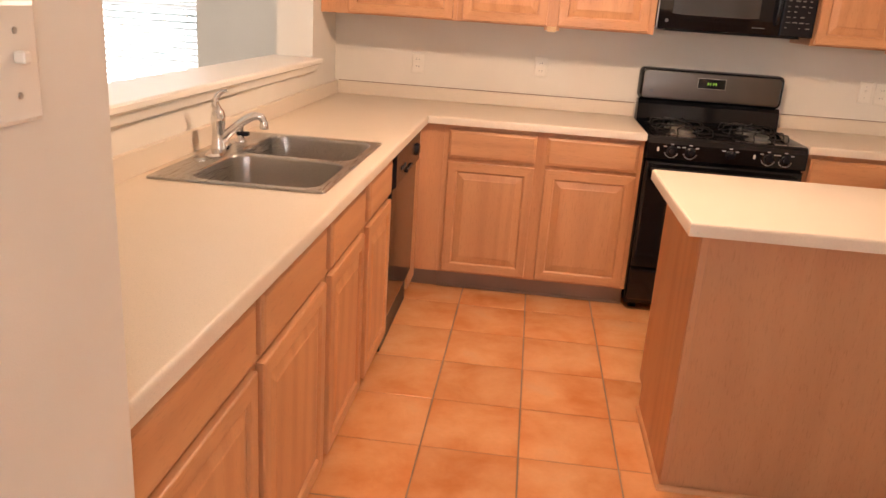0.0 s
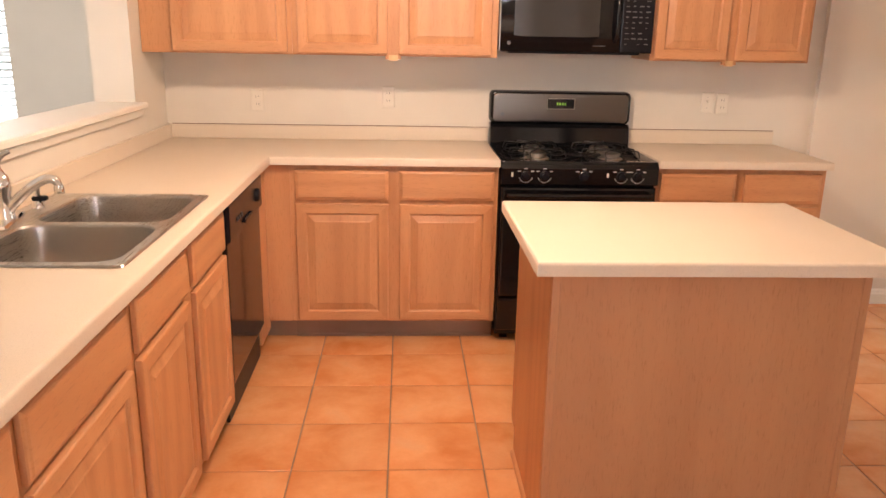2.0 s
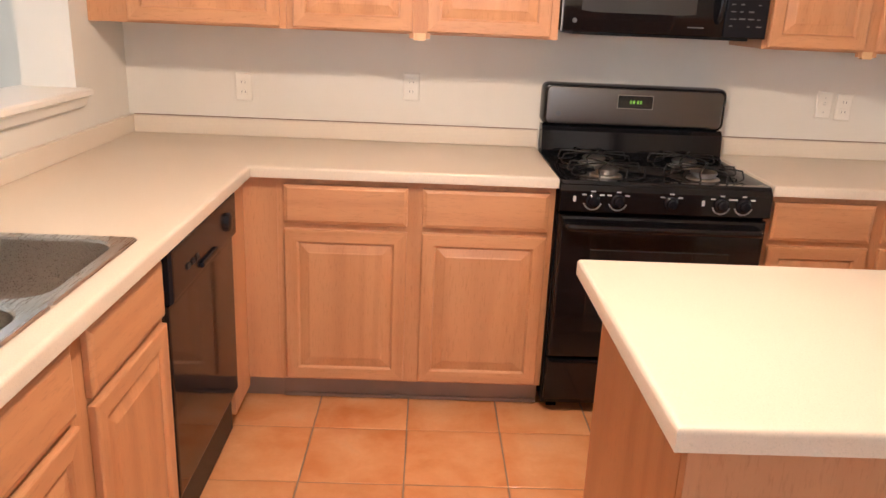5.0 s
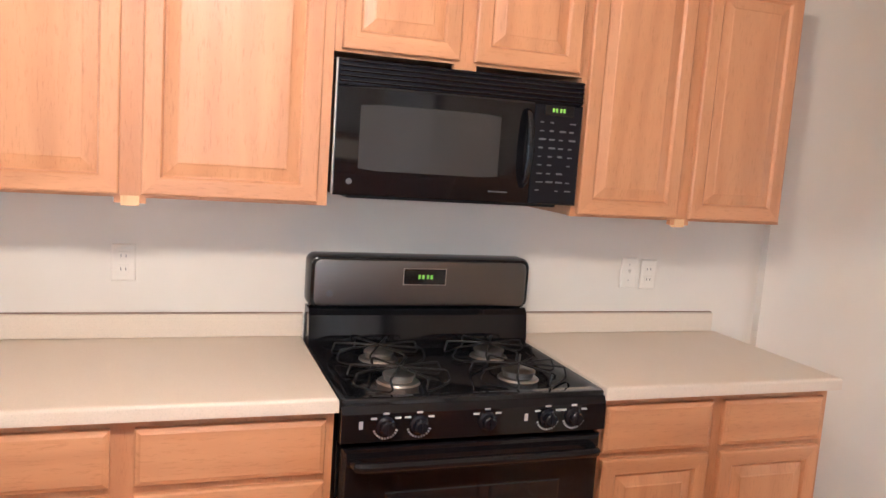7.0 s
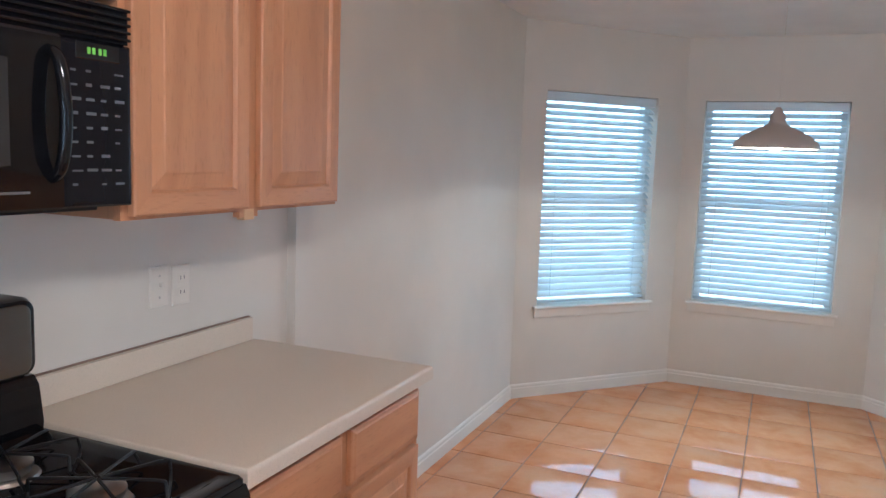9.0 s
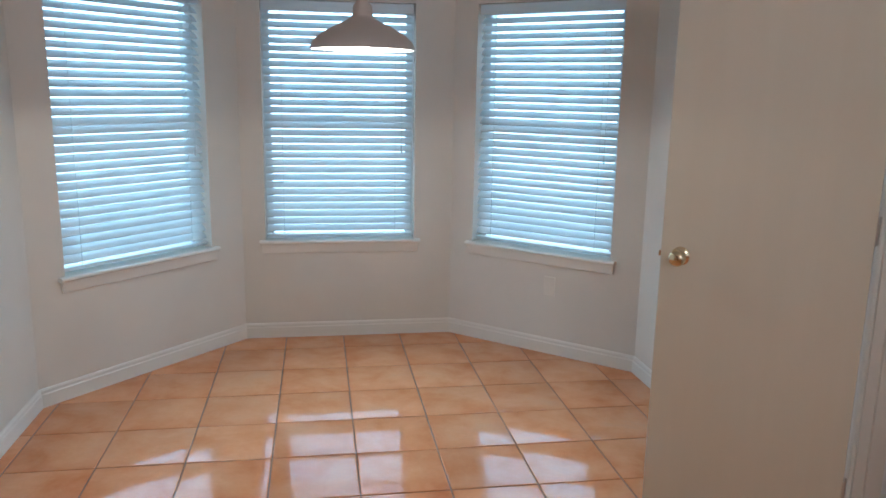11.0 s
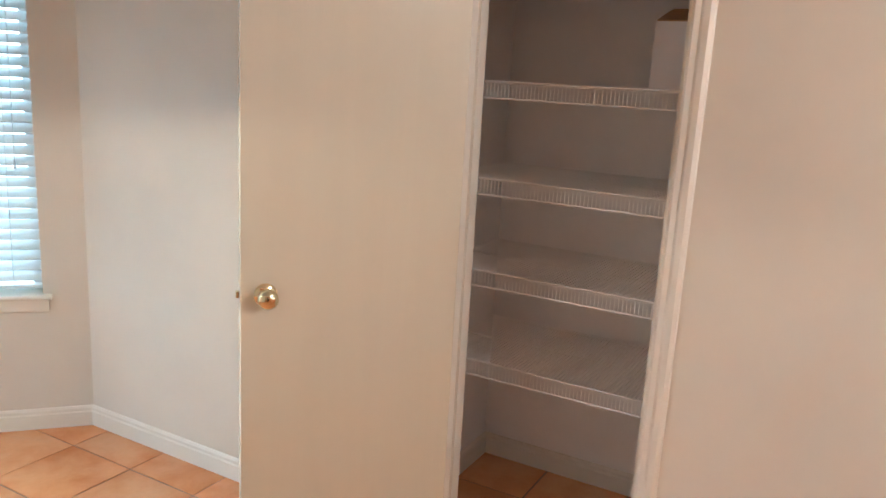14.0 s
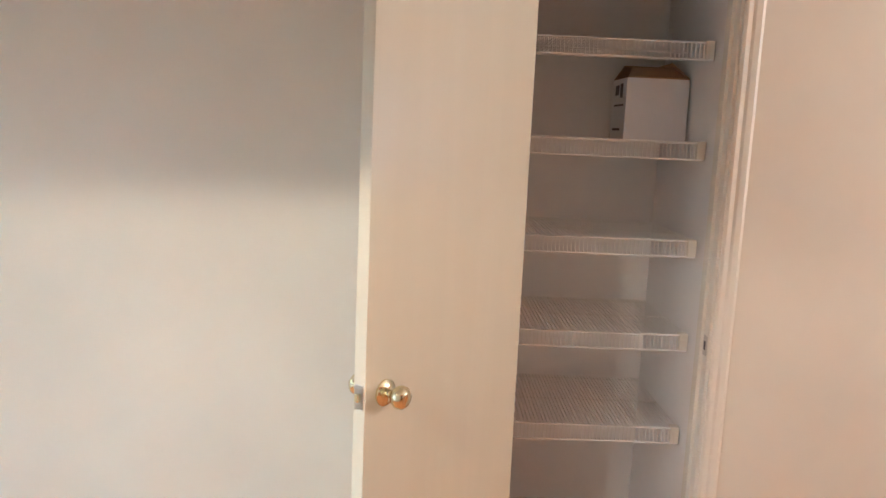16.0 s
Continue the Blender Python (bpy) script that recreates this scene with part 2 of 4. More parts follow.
def finish(name, bm, material, smooth=False):
    bmesh.ops.recalc_face_normals(bm, faces=bm.faces)
    me = bpy.data.meshes.new(name)
    bm.to_mesh(me)
    bm.free()
    for mm in material if isinstance(material, (list, tuple)) else [material]:
        me.materials.append(mm)
    if smooth:
        for p in me.polygons:
            p.use_smooth = True
        me.set_sharp_from_angle(angle=radians(38))
    return me


def part(name, bm, material, parent, label="", smooth=False):
    ob = new(name, finish(name, bm, material, smooth))
    ob.parent = parent
    if label:
        tagged(ob, label)
    return ob


def thing(name, m, label, category, group="", kind=""):
    ob = new(name)
    ob.empty_display_size = 0.1
    ob.matrix_world = m
    return tagged(ob, label, category, group, kind)


def structure(name, bm, material, label, category, smooth=False):
    ob = new(name, finish(name, bm, material, smooth))
    return tagged(ob, label, category, "", "structure")


def box(bm, x0, x1, y0, y1, z0, z1, bev=0.0, mi=0):
    vs = [bm.verts.new(p) for p in ((x0, y0, z0), (x1, y0, z0), (x1, y1, z0), (x0, y1, z0), (x0, y0, z1), (x1, y0, z1), (x1, y1, z1), (x0, y1, z1))]
    fs = [bm.faces.new([vs[i] for i in q]) for q in ((0, 3, 2, 1), (4, 5, 6, 7), (0, 1, 5, 4), (1, 2, 6, 5), (2, 3, 7, 6), (3, 0, 4, 7))]
    for f in fs:
        f.material_index = mi
    if bev:
        es = list({e for f in fs for e in f.edges})
        bmesh.ops.bevel(bm, geom=es, offset=bev, segments=2, affect="EDGES", profile=0.5, clamp_overlap=True)
    return bm


def boxes(*rows, bev=0.0):
    bm = bmesh.new()
    for r in rows:
        box(bm, *r, bev=bev)
    return bm


def loft(bm, loops, cap0=False, cap1=False, closed=True, mi=0):
    rows = [[bm.verts.new(p) for p in lp] for lp in loops]
    n = len(rows[0])
    for a, b in zip(rows, rows[1:]):
        for i in range(n if closed else n - 1):
            j = (i + 1) % n
            f = bm.faces.new((a[i], a[j], b[j], b[i]))
            f.material_index = mi
    if cap0:
        bm.faces.new(rows[0]).material_index = mi
    if cap1:
        bm.faces.new(rows[-1]).material_index = mi
    return rows


def profile(x0, x1, z0, z1, rings, cap=True, mats=False):
    """A rectangle in the xz plane stepped through rings of (inset, y)."""
    bm = bmesh.new()
    loops = [[(x0 + i, y, z0 + i), (x1 - i, y, z0 + i), (x1 - i, y, z1 - i), (x0 + i, y, z1 - i)] for i, y in rings]
    rows = [[bm.verts.new(p) for p in lp] for lp in loops]
    for a, b in zip(rows, rows[1:]):
        for i in range(4):
            f = bm.faces.new((a[i], a[(i + 1) % 4], b[(i + 1) % 4], b[i]))
            f.material_index = 1 if mats and i in (0, 2) else 0
    if cap:
        bm.faces.new(rows[-1])
    return bm


def circle(cx, cy, cz, r, n, axis="z", sx=1.0, sy=1.0):
    out = []
    for i in range(n):
        a = 2 * math.pi * i / n
        u, v = r * sx * math.cos(a), r * sy * math.sin(a)
        out.append({"z": (cx + u, cy + v, cz), "y": (cx + u, cy, cz + v), "x": (cx, cy + u, cz + v)}[axis])
    return out


def lathe(bm, cx, cy, cz, rows, n=20, axis="z", caps=(True, True)):
    """Rows of (radius, distance along the axis)."""
    loops = []
    for r, d in rows:
        o = {"z": (cx, cy, cz + d), "y": (cx, cy + d, cz), "x": (cx + d, cy, cz)}[axis]
        loops.append(circle(*o, r, n, axis))
    loft(bm, loops, *caps)
    return bm


def tube(bm, points, radii, n=10):
    pts = [Vector(p) for p in points]
    if not isinstance(radii, (list, tuple)):
        radii = [radii] * len(pts)
    loops = []
    up = None
    for i, p in enumerate(pts):
        d = (pts[min(i + 1, len(pts) - 1)] - pts[max(i - 1, 0)]).normalized()
        if up is None:
            up = Vector((0, 0, 1)) if abs(d.z) < 0.9 else Vector((1, 0, 0))
        side = d.cross(up).normalized()
        up = side.cross(d).normalized()
        loops.append([p + radii[i] * (math.cos(2 * math.pi * k / n) * side + math.sin(2 * math.pi * k / n) * up) for k in range(n)])
    loft(bm, loops, True, True)
    return bm


def bend(points, steps=6):
    """A smooth line through the points."""
    p = [Vector(q) for q in points]
    out = []
    for i in range(len(p) - 1):
        a, b, c, d = p[max(i - 1, 0)], p[i], p[i + 1], p[min(i + 2, len(p) - 1)]
        for k in range(steps):
            t = k / steps
            out.append(0.5 * (2 * b + (c - a) * t + (2 * a - 5 * b + 4 * c - d) * t * t + (3 * b - a - 3 * c + d) * t ** 3))
    return out + [p[-1]]


def rrect(x0, x1, y0, y1, r, z, n=5):
    out = []
    for cx, cy, a0 in ((x1 - r, y1 - r, 0), (x0 + r, y1 - r, 90), (x0 + r, y0 + r, 180), (x1 - r, y0 + r, 270)):
        for k in range(n + 1):
            a = radians(a0 + 90 * k / n)
            out.append((cx + r * math.cos(a), cy + r * math.sin(a), z))
    return out


def cells(bm, us, vs, keep, place, w0, w1):
    """A plate of grid cells, with holes where keep() is false; place(u, v, w) gives the point."""
    made = {}

    def vert(i, j, k):
        if (i, j, k) not in made:
            made[i, j, k] = bm.verts.new(place(us[i], vs[j], (w0, w1)[k]))
        return made[i, j, k]

    on = {(i, j) for i in range(len(us) - 1) for j in range(len(vs) - 1) if keep((us[i] + us[i + 1]) / 2, (vs[j] + vs[j + 1]) / 2)}
    for i, j in on:
        for k in (0, 1):
            bm.faces.new([vert(*q, k) for q in ((i, j), (i + 1, j), (i + 1, j + 1), (i, j + 1))])
        for (a, b), (di, dj) in ((((i, j), (i + 1, j)), (0, -1)), (((i + 1, j), (i + 1, j + 1)), (1, 0)), (((i + 1, j + 1), (i, j + 1)), (0, 1)), (((i, j + 1), (i, j)), (-1, 0))):
            if (i + di, j + dj) not in on:
                bm.faces.new((vert(*a, 0), vert(*b, 0), vert(*b, 1), vert(*a, 1)))
    return bm


def wall(name, p0, p1, label, th=0.15, holes=(), z0=0.0, z1=CEIL, material=WALL):
    """A wall whose room face runs from p0 to p1, with its thickness to the left of that way."""
    a, b = Vector((*p0, 0)), Vector((*p1, 0))
    d = (b - a).normalized()
    out = Vector((-d.y, d.x, 0))
    length = (b - a).length
    us = sorted({0.0, length, *(h[0] for h in holes), *(h[1] for h in holes)})
    vs = sorted({z0, z1, *(h[2] for h in holes), *(h[3] for h in holes)})
    bm = bmesh.new()
    cells(bm, us, vs, lambda u, v: not any(h[0] < u < h[1] and h[2] < v < h[3] for h in holes), lambda u, v, w: a + d * u + out * w + Vector((0, 0, v)), 0.0, th)
    return structure(name, bm, material, label, "wall")


def along(p0, p1):
    """The pose at p0 whose x runs to p1 and whose y points out of the room."""
    d = Vector((p1[0] - p0[0], p1[1] - p0[1]))
    return pose(p0[0], p0[1], 0, 0, 0, math.degrees(math.atan2(d.y, d.x)))


def baseboard(p0, p1, holes=()):
    length = math.dist(p0, p1)
    spans, s = [], 0.0
    for h in sorted(holes):
        spans.append((s, h[0]))
        s = h[1]
    spans.append((s, length))
    bm = bmesh.new()
    section = ((0, 0), (-0.014, 0), (-0.014, 0.062), (-0.010, 0.068), (-0.010, 0.080), (-0.005, 0.088), (0, 0.090))
    for a, b in spans:
        if b - a > 0.01:
            loft(bm, [[(u, y, z) for y, z in section] for u in (a, b)], True, True)
    ob = structure("baseboard", bm, TRIM, "white painted baseboard with a moulded top edge", "baseboard")
    ob.matrix_world = along(p0, p1)
    return ob


# ---- shell ----
NOOK_Y = -0.035
B0, B1, B2, B3 = (5.998, NOOK_Y), (6.957, -0.895), (6.962, -2.140), (6.145, -3.03)
JOG = 3.56
WIN = (0.580, 1.978)
L1, L2, L3 = math.dist(B0, B1), math.dist(B1, B2), math.dist(B2, B3)
H1 = (L1 - 1.115, L1 - 0.235, *WIN)
H2 = (0.130, 1.015, *WIN)
H3 = (0.155, 1.035, *WIN)
PANTRY = (3.778, 4.412, 2.05)
SOUTH, WEST, FAR_N = -6.3, -4.0, 1.0
FARWIN = (-3.1 - WEST, -1.27 - WEST, 0.55, 2.1)
DENWIN = (2.0, 5.6, 0.5, 2.15)
HALLWIN = (0.85, 1.40, 0.95, 2.1)

bm = bmesh.new()
fl = [bm.verts.new((x, y, -0.004)) for x, y in ((0.0, 0.0), (JOG, 0.0), (JOG, NOOK_Y), B0, B1, B2, B3, (4.75, -3.03), (4.75, -3.9), (2.75, -3.9), (2.75, SOUTH), (0.0, SOUTH))]
bm.faces.new(fl)
geo = bmesh.ops.extrude_face_region(bm, geom=bm.faces[:])
bmesh.ops.translate(bm, verts=[g for g in geo["geom"] if isinstance(g, bmesh.types.BMVert)], vec=(0, 0, -0.12))
floor = structure("floor", bm, GROUT, "orange terracotta tile floor with dark grout joints", "floor")
structure("floor_den", boxes((WEST, -0.01, SOUTH, FAR_N, -0.12, -0.01)), CARPET, "beige carpet of the room beyond the counter", "floor")
structure("ceiling", boxes((WEST - 0.2, 7.2, SOUTH - 0.2, 1.2, CEIL, CEIL + 0.15)), CEILING, "white textured flat ceiling", "ceiling")
structure("ground", boxes((-60, 60, -60, 60, -0.6, -0.25)), GRASS, "green lawn around the house", "ground")

wall("wall_north_kitchen", (-0.19, 0), (JOG, 0), "cream painted kitchen wall behind the range")
wall("wall_north_nook", (JOG, NOOK_Y), B0, "cream painted wall beside the breakfast nook", 0.185)
wall("wall_bay_north", B0, B1, "cream painted angled bay wall with a window", 0.15, [H1])
wall("wall_bay_east", B1, B2, "cream painted bay wall with a window", 0.15, [H2])
wall("wall_bay_south", B2, B3, "cream painted angled bay wall with a window", 0.15, [H3])
wall("wall_south_nook", B3, (2.75, -3.03), "cream painted wall with the pantry doorway", 0.10, [(B3[0] - PANTRY[1], B3[0] - PANTRY[0], 0, PANTRY[2])])
wall("wall_pantry_east", (4.62, -3.13), (4.62, -3.81), "white painted side wall inside the pantry, lightened to make up for missing light", 0.10, material=PANTRY_WALL)
wall("wall_pantry_back", (4.62, -3.81), (3.765, -3.81), "white painted back wall inside the pantry, lightened to make up for missing light", 0.10, material=PANTRY_WALL)
wall("wall_pantry_west", (3.765, -3.81), (3.765, -3.13), "white painted side wall inside the pantry, lightened to make up for missing light", 0.10, material=PANTRY_WALL)
wall("wall_hall_east", (2.75, -3.03), (2.75, SOUTH), "cream painted hall wall", 0.10)
wall("wall_hall_south", (2.75, SOUTH), (WEST, SOUTH), "cream painted wall at the end of the hall", 0.15, [HALLWIN])
wall("wall_den_west", (WEST, SOUTH), (WEST, FAR_N), "cream painted wall of the room beyond", 0.15, [DENWIN])
wall("wall_den_north", (WEST, FAR_N), (0.0, FAR_N), "cream painted far wall with a bright window", 0.15, [FARWIN])
wall("wall_den_east", (-0.19, FAR_N), (-0.19, 0.15), "cream painted wall of the room beyond", 0.19)
# wall between the counter and the room beyond: low under the opening, full at its ends
WEND = -3.665
OPEN = (-3.40, -0.48)
wall("wall_west_kitchen", (0, WEND), (0, 0), "cream painted half wall with a wide pass-through opening above", 0.19, [(OPEN[0] - WEND, OPEN[1] - WEND, 1.115, 2.15)])
structure("wall_stub", boxes((-0.19, 0.662, SOUTH, WEND, 0, CEIL), bev=0.004), WALL, "cream painted wall end beside the counter", "wall")

bm = bmesh.new()
section = ((-0.215, 1.117), (-0.215, 1.158), (-0.210, 1.163), (0.045, 1.163), (0.052, 1.156), (0.052, 1.140), (0.030, 1.128), (0.022, 1.098), (0.004, 1.090), (0.004, 1.117))
loft(bm, [[(x, y, z) for x, z in section] for y in (OPEN[0] + 0.003, OPEN[1] + 0.02)], True, True)
structure("trim_ledge", bm, TRIM, "painted wooden ledge capping the half wall", "ledge", True)

baseboard((JOG, NOOK_Y), B0)
baseboard(B0, B1)
baseboard(B1, B2)
baseboard(B2, B3)
baseboard(B3, (2.75, -3.03), [(B3[0] - PANTRY[1] - 0.065, B3[0] - PANTRY[0] + 0.065)])
baseboard((4.62, -3.13), (4.62, -3.81))
baseboard((4.62, -3.81), (3.765, -3.81))
baseboard((3.765, -3.81), (3.765, -3.13))
baseboard((0.662, SOUTH), (0.662, WEND))


def casing():
    """Moulded casing round the pantry doorway, with its jamb lining."""
    x0, x1, top = PANTRY
    bm = bmesh.new()
    sec = ((0.0, 0.0), (0.0, 0.012), (0.008, 0.016), (0.022, 0.013), (0.030, 0.017), (0.046, 0.019), (0.056, 0.012), (0.058, 0.0))
    off = 0.005
    for side, s in ((x0 + off, -1), (x1 - off, 1)):
        loft(bm, [[(side + s * u, -3.03 + w, z + (u if z else 0)) for u, w in sec] for z in (0.0, top - off)], True, True)
    loft(bm, [[(x + s * u, -3.03 + w, top - off + u) for u, w in sec] for x, s in ((x0 + off, -1), (x1 - off, 1))], True, True)
    structure("trim_pantry_casing", bm, TRIM, "white moulded casing round the pantry doorway", "door casing")
    bm = bmesh.new()
    t = 0.014
    box(bm, x0, x0 + t, -3.135, -3.0295, 0, top)
    box(bm, x1 - t, x1, -3.135, -3.0295, 0, top)
    box(bm, x0 + t, x1 - t, -3.135, -3.0295, top - t, top)
    box(bm, x0 + t, x0 + t + 0.010, -3.100, -3.068, 0, top - t)
    box(bm, x1 - t - 0.010, x1 - t, -3.100, -3.068, 0, top - t)
    structure("trim_pantry_jamb", bm, TRIM, "white painted door jamb with its stop", "door jamb")


casing()


def window(name, p0, p1, hole, watts, tone=DAY):
    s0, s1, z0, z1 = hole
    m = along(p0, p1)
    ob = thing(name, m @ pose(s0, 0, z0), "white vinyl single-hung window behind closed blinds", "window", "", "structure")
    w, h = s1 - s0, z1 - z0
    f = 0.045
    part("window_frame", boxes((0, f, 0.085, 0.145, 0, h), (w - f, w, 0.085, 0.145, 0, h), (f, w - f, 0.085, 0.145, 0, f), (f, w - f, 0.085, 0.145, h - f, h), (f, w - f, 0.095, 0.135, h / 2 - 0.022, h / 2 + 0.022), bev=0.003), VINYL, ob)
    for a, b in ((f, h / 2 - 0.022), (h / 2 + 0.022, h - f)):
        g = part("pane", boxes((f, w - f, 0.112, 0.118, a, b)), GLASS, ob)
        g.visible_shadow = False
    bm = bmesh.new()
    sec = ((0.085, 0.0), (0.085, 0.020), (-0.030, 0.020), (-0.036, 0.014), (-0.036, 0.006), (-0.030, 0.0))
    loft(bm, [[(x, y, z) for y, z in sec] for x in (-0.035, w + 0.035)], True, True)
    part("window_sill", bm, TRIM, ob, "white wooden sill", True)
    bm = bmesh.new()
    sec = ((0.0, -0.055), (-0.012, -0.055), (-0.016, -0.045), (-0.013, -0.022), (-0.020, -0.008), (-0.020, 0.0), (0.0, 0.0))
    loft(bm, [[(x, y - 0.001, z) for y, z in sec] for x in (-0.022, w + 0.022)], True, True)
    part("apron", bm, TRIM, ob, "moulded apron under the sill", True)
    area("daylight", m @ pose((s0 + s1) / 2, 0.32, (z0 + z1) / 2, 90, 0, 180), w * 1.25, h * 1.2, watts, tone)
    return ob


def blind(w, h, pitch=0.0435, tilt=45):
    ob = thing("window_blind", pose(0, 0, 0), "white horizontal faux-wood slat blind, lowered and tilted", "blind", "window blinds")
    g = 0.006
    part("headrail", boxes((g, w - g, -0.032, 0.030, h - 0.062, h - 0.004), bev=0.004), SLAT, ob, "valance over the slats")
    bm = bmesh.new()
    hw, t = 0.0245, 0.0014
    loops = []
    for x in (g + 0.004, w - g - 0.004):
        lp = []
        for k in range(5):
            u = -1 + k / 2
            lp.append((x, hw * u, 0.004 * (1 - u * u) + t))
        for k in range(5):
            u = 1 - k / 2
            lp.append((x, hw * u, 0.004 * (1 - u * u) - t))
        loops.append(lp)
    loft(bm, loops, True, True)
    me = finish("slat", bm, SLAT, True)
    n = int((h - 0.062 - 0.05) / pitch)
    for k in range(n):
        s = new("slat", me)
        s.parent = ob
        s.matrix_basis = pose(0, 0, h - 0.075 - (k + 0.4) * pitch, tilt + 0.7 * math.sin(2.3 * k), 0, 0.05 * math.sin(1.7 * k))
    part("bottom_rail", boxes((g, w - g, -0.024, 0.024, 0.024, 0.040), bev=0.004), SLAT, ob)
    for x in (0.11, w - 0.11):
        bm = bmesh.new()
        for y in (-0.021, 0.021):
            box(bm, x - 0.0012, x + 0.0012, y - 0.0006, y + 0.0006, 0.035, h - 0.062)
        part("ladder_cord", bm, SLAT, ob)
    bm = bmesh.new()
    tube(bm, [(w - 0.075, -0.036, h - 0.06), (w - 0.074, -0.038, h - 0.5), (w - 0.075, -0.037, h - 0.82)], 0.0018, 6)
    lathe(bm, w - 0.075, -0.037, h - 0.86, [(0.003, 0.04), (0.006, 0.02), (0.006, 0.0)], 8)
    part("pull_cord", bm, SLAT, ob, "cord with a small tassel")
    return ob


windows = [("window_1", B0, B1, H1), ("window_2", B1, B2, H2), ("window_3", B2, B3, H3)]
first_blind = None
for nm, a, b, hole in windows:
    window(nm, a, b, hole, WINDOW_W)
    place = along(a, b) @ pose(hole[0], 0.048, hole[2] + 0.012)
    if first_blind is None:
        first_blind = blind(0.88, hole[3] - hole[2] - 0.012)
        first_blind.matrix_world = place
    else:
        copy_thing(first_blind, place)
window("window_4", (WEST, FAR_N), (0.0, FAR_N), FARWIN, FAR_W, PALE)
# Window out of view, added with its daylight lamp to brighten the room beyond.
tagged(window("unseen_window_5", (WEST, SOUTH), (WEST, FAR_N), DENWIN, FAR_W, PALE), "wide unseen white vinyl window added to bring daylight into the room beyond")
tagged(window("window_6", (2.75, SOUTH), (WEST, SOUTH), HALLWIN, HALL_W, PALE), "narrow white window at the end of the hall")
far_blind = blind(FARWIN[1] - FARWIN[0], FARWIN[3] - FARWIN[2] - 0.012, 0.046, 20)
far_blind.matrix_world = along((WEST, FAR_N), (0, FAR_N)) @ pose(FARWIN[0], 0.048, FARWIN[2] + 0.012)
tagged(far_blind, "white horizontal slat blind glowing with daylight")

# ---- cabinets ----


def raised_door(name, parent, x0, x1, z0, z1, y):
    """A framed cabinet door with a raised centre panel; its front stands at y."""
    t = 0.019
    st = 0.052
    bm = profile(x0, x1, z0, z1, [(0, y + t), (0, y + 0.004), (0.0015, y + 0.0015), (0.005, y), (st - 0.007, y), (st - 0.003, y + 0.003), (st, y + 0.009)], False, True)
    ob = part(name, bm, [OAK, OAK_H], parent, "framed oak door with a raised panel")
    bm = profile(x0 + st - 0.001, x1 - st + 0.001, z0 + st - 0.001, z1 - st + 0.001, [(0, y + 0.009), (0.005, y + 0.009), (0.010, y + 0.0075), (0.034, y + 0.0025), (0.037, y + 0.0008), (0.041, y + 0.0005)], True)
    part("panel", bm, OAK, ob)
    return ob


def drawer_front(parent, x0, x1, z0, z1, y):
    bm = profile(x0, x1, z0, z1, [(0, y + 0.019), (0, y + 0.007), (0.003, y + 0.004), (0.009, y + 0.0025), (0.014, y), (0.02, y)], True)
    return part("drawer_front", bm, OAK_H, parent)


def base_cabinet(m, w, fronts, label, top=0.895):
    """A base cabinet from x 0 to w, back at y 0, front frame at y -0.61; fronts: (x0, x1) of each bay."""
    ob = thing("base_cabinet", m, label, "cabinet", "base cabinets")
    part("body", boxes((0.001, w - 0.001, -0.590, -0.002, 0.105, top)), OAK_PANEL, ob)
    bm = bmesh.new()
    us = sorted({0.0, w, *(f[0] + 0.012 for f in fronts), *(f[1] - 0.012 for f in fronts)})
    cells(bm, us, [0.105, 0.13, 0.704, 0.74, 0.862, 0.897], lambda u, v: not (any(f[0] + 0.012 < u < f[1] - 0.012 for f in fronts) and (0.13 < v < 0.704 or 0.74 < v < 0.862)), lambda u, v, s: (u, s, v), -0.610, -0.5905)
    part("face_frame", bm, OAK, ob)
    for a, b in fronts:
        drawer_front(ob, a, b, 0.728, 0.872, -0.630)
        raised_door("door", ob, a, b, 0.116, 0.708, -0.630)
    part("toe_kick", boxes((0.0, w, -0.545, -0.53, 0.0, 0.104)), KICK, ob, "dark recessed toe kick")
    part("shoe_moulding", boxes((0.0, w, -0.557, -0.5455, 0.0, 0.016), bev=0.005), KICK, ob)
    return ob


def upper_cabinet(m, w, z0, z1, fronts, label):
    ob = thing("wall_cabinet", m, label, "cabinet", "wall cabinets")
    part("body", boxes((0.001, w - 0.001, -0.312, -0.002, z0 + 0.007, z1)), OAK_PANEL, ob)
    bm = bmesh.new()
    us = sorted({0.0, w, *(f[0] + 0.012 for f in fronts), *(f[1] - 0.012 for f in fronts)})
    cells(bm, us, [z0 - 0.010, z0 + 0.005, z0 + 0.04, z1 - 0.04, z1], lambda u, v: (fronts[0][1] - 0.012 < u < fronts[-1][0] + 0.012) if v < z0 + 0.005 else not (any(f[0] + 0.012 < u < f[1] - 0.012 for f in fronts) and z0 + 0.04 < v < z1 - 0.04), lambda u, v, s: (u, s, v), -0.332, -0.3125)
    part("face_frame", bm, OAK, ob)
    for a, b in fronts:
        raised_door("door", ob, a, b, z0 + 0.014, z1 - 0.022, -0.352)
    for (_, a), (b, _) in zip(fronts, fronts[1:] if z0 < 1.6 else ()):
        part("stile_end", boxes((a + 0.004, b - 0.004, -0.3335, -0.311, z0 - 0.017, z0 + 0.010), bev=0.001), OAK_PALE, ob, "pale unfinished end of the centre stile")
    return ob


LEFT = pose(0, 0, 0, 0, 0, 90)
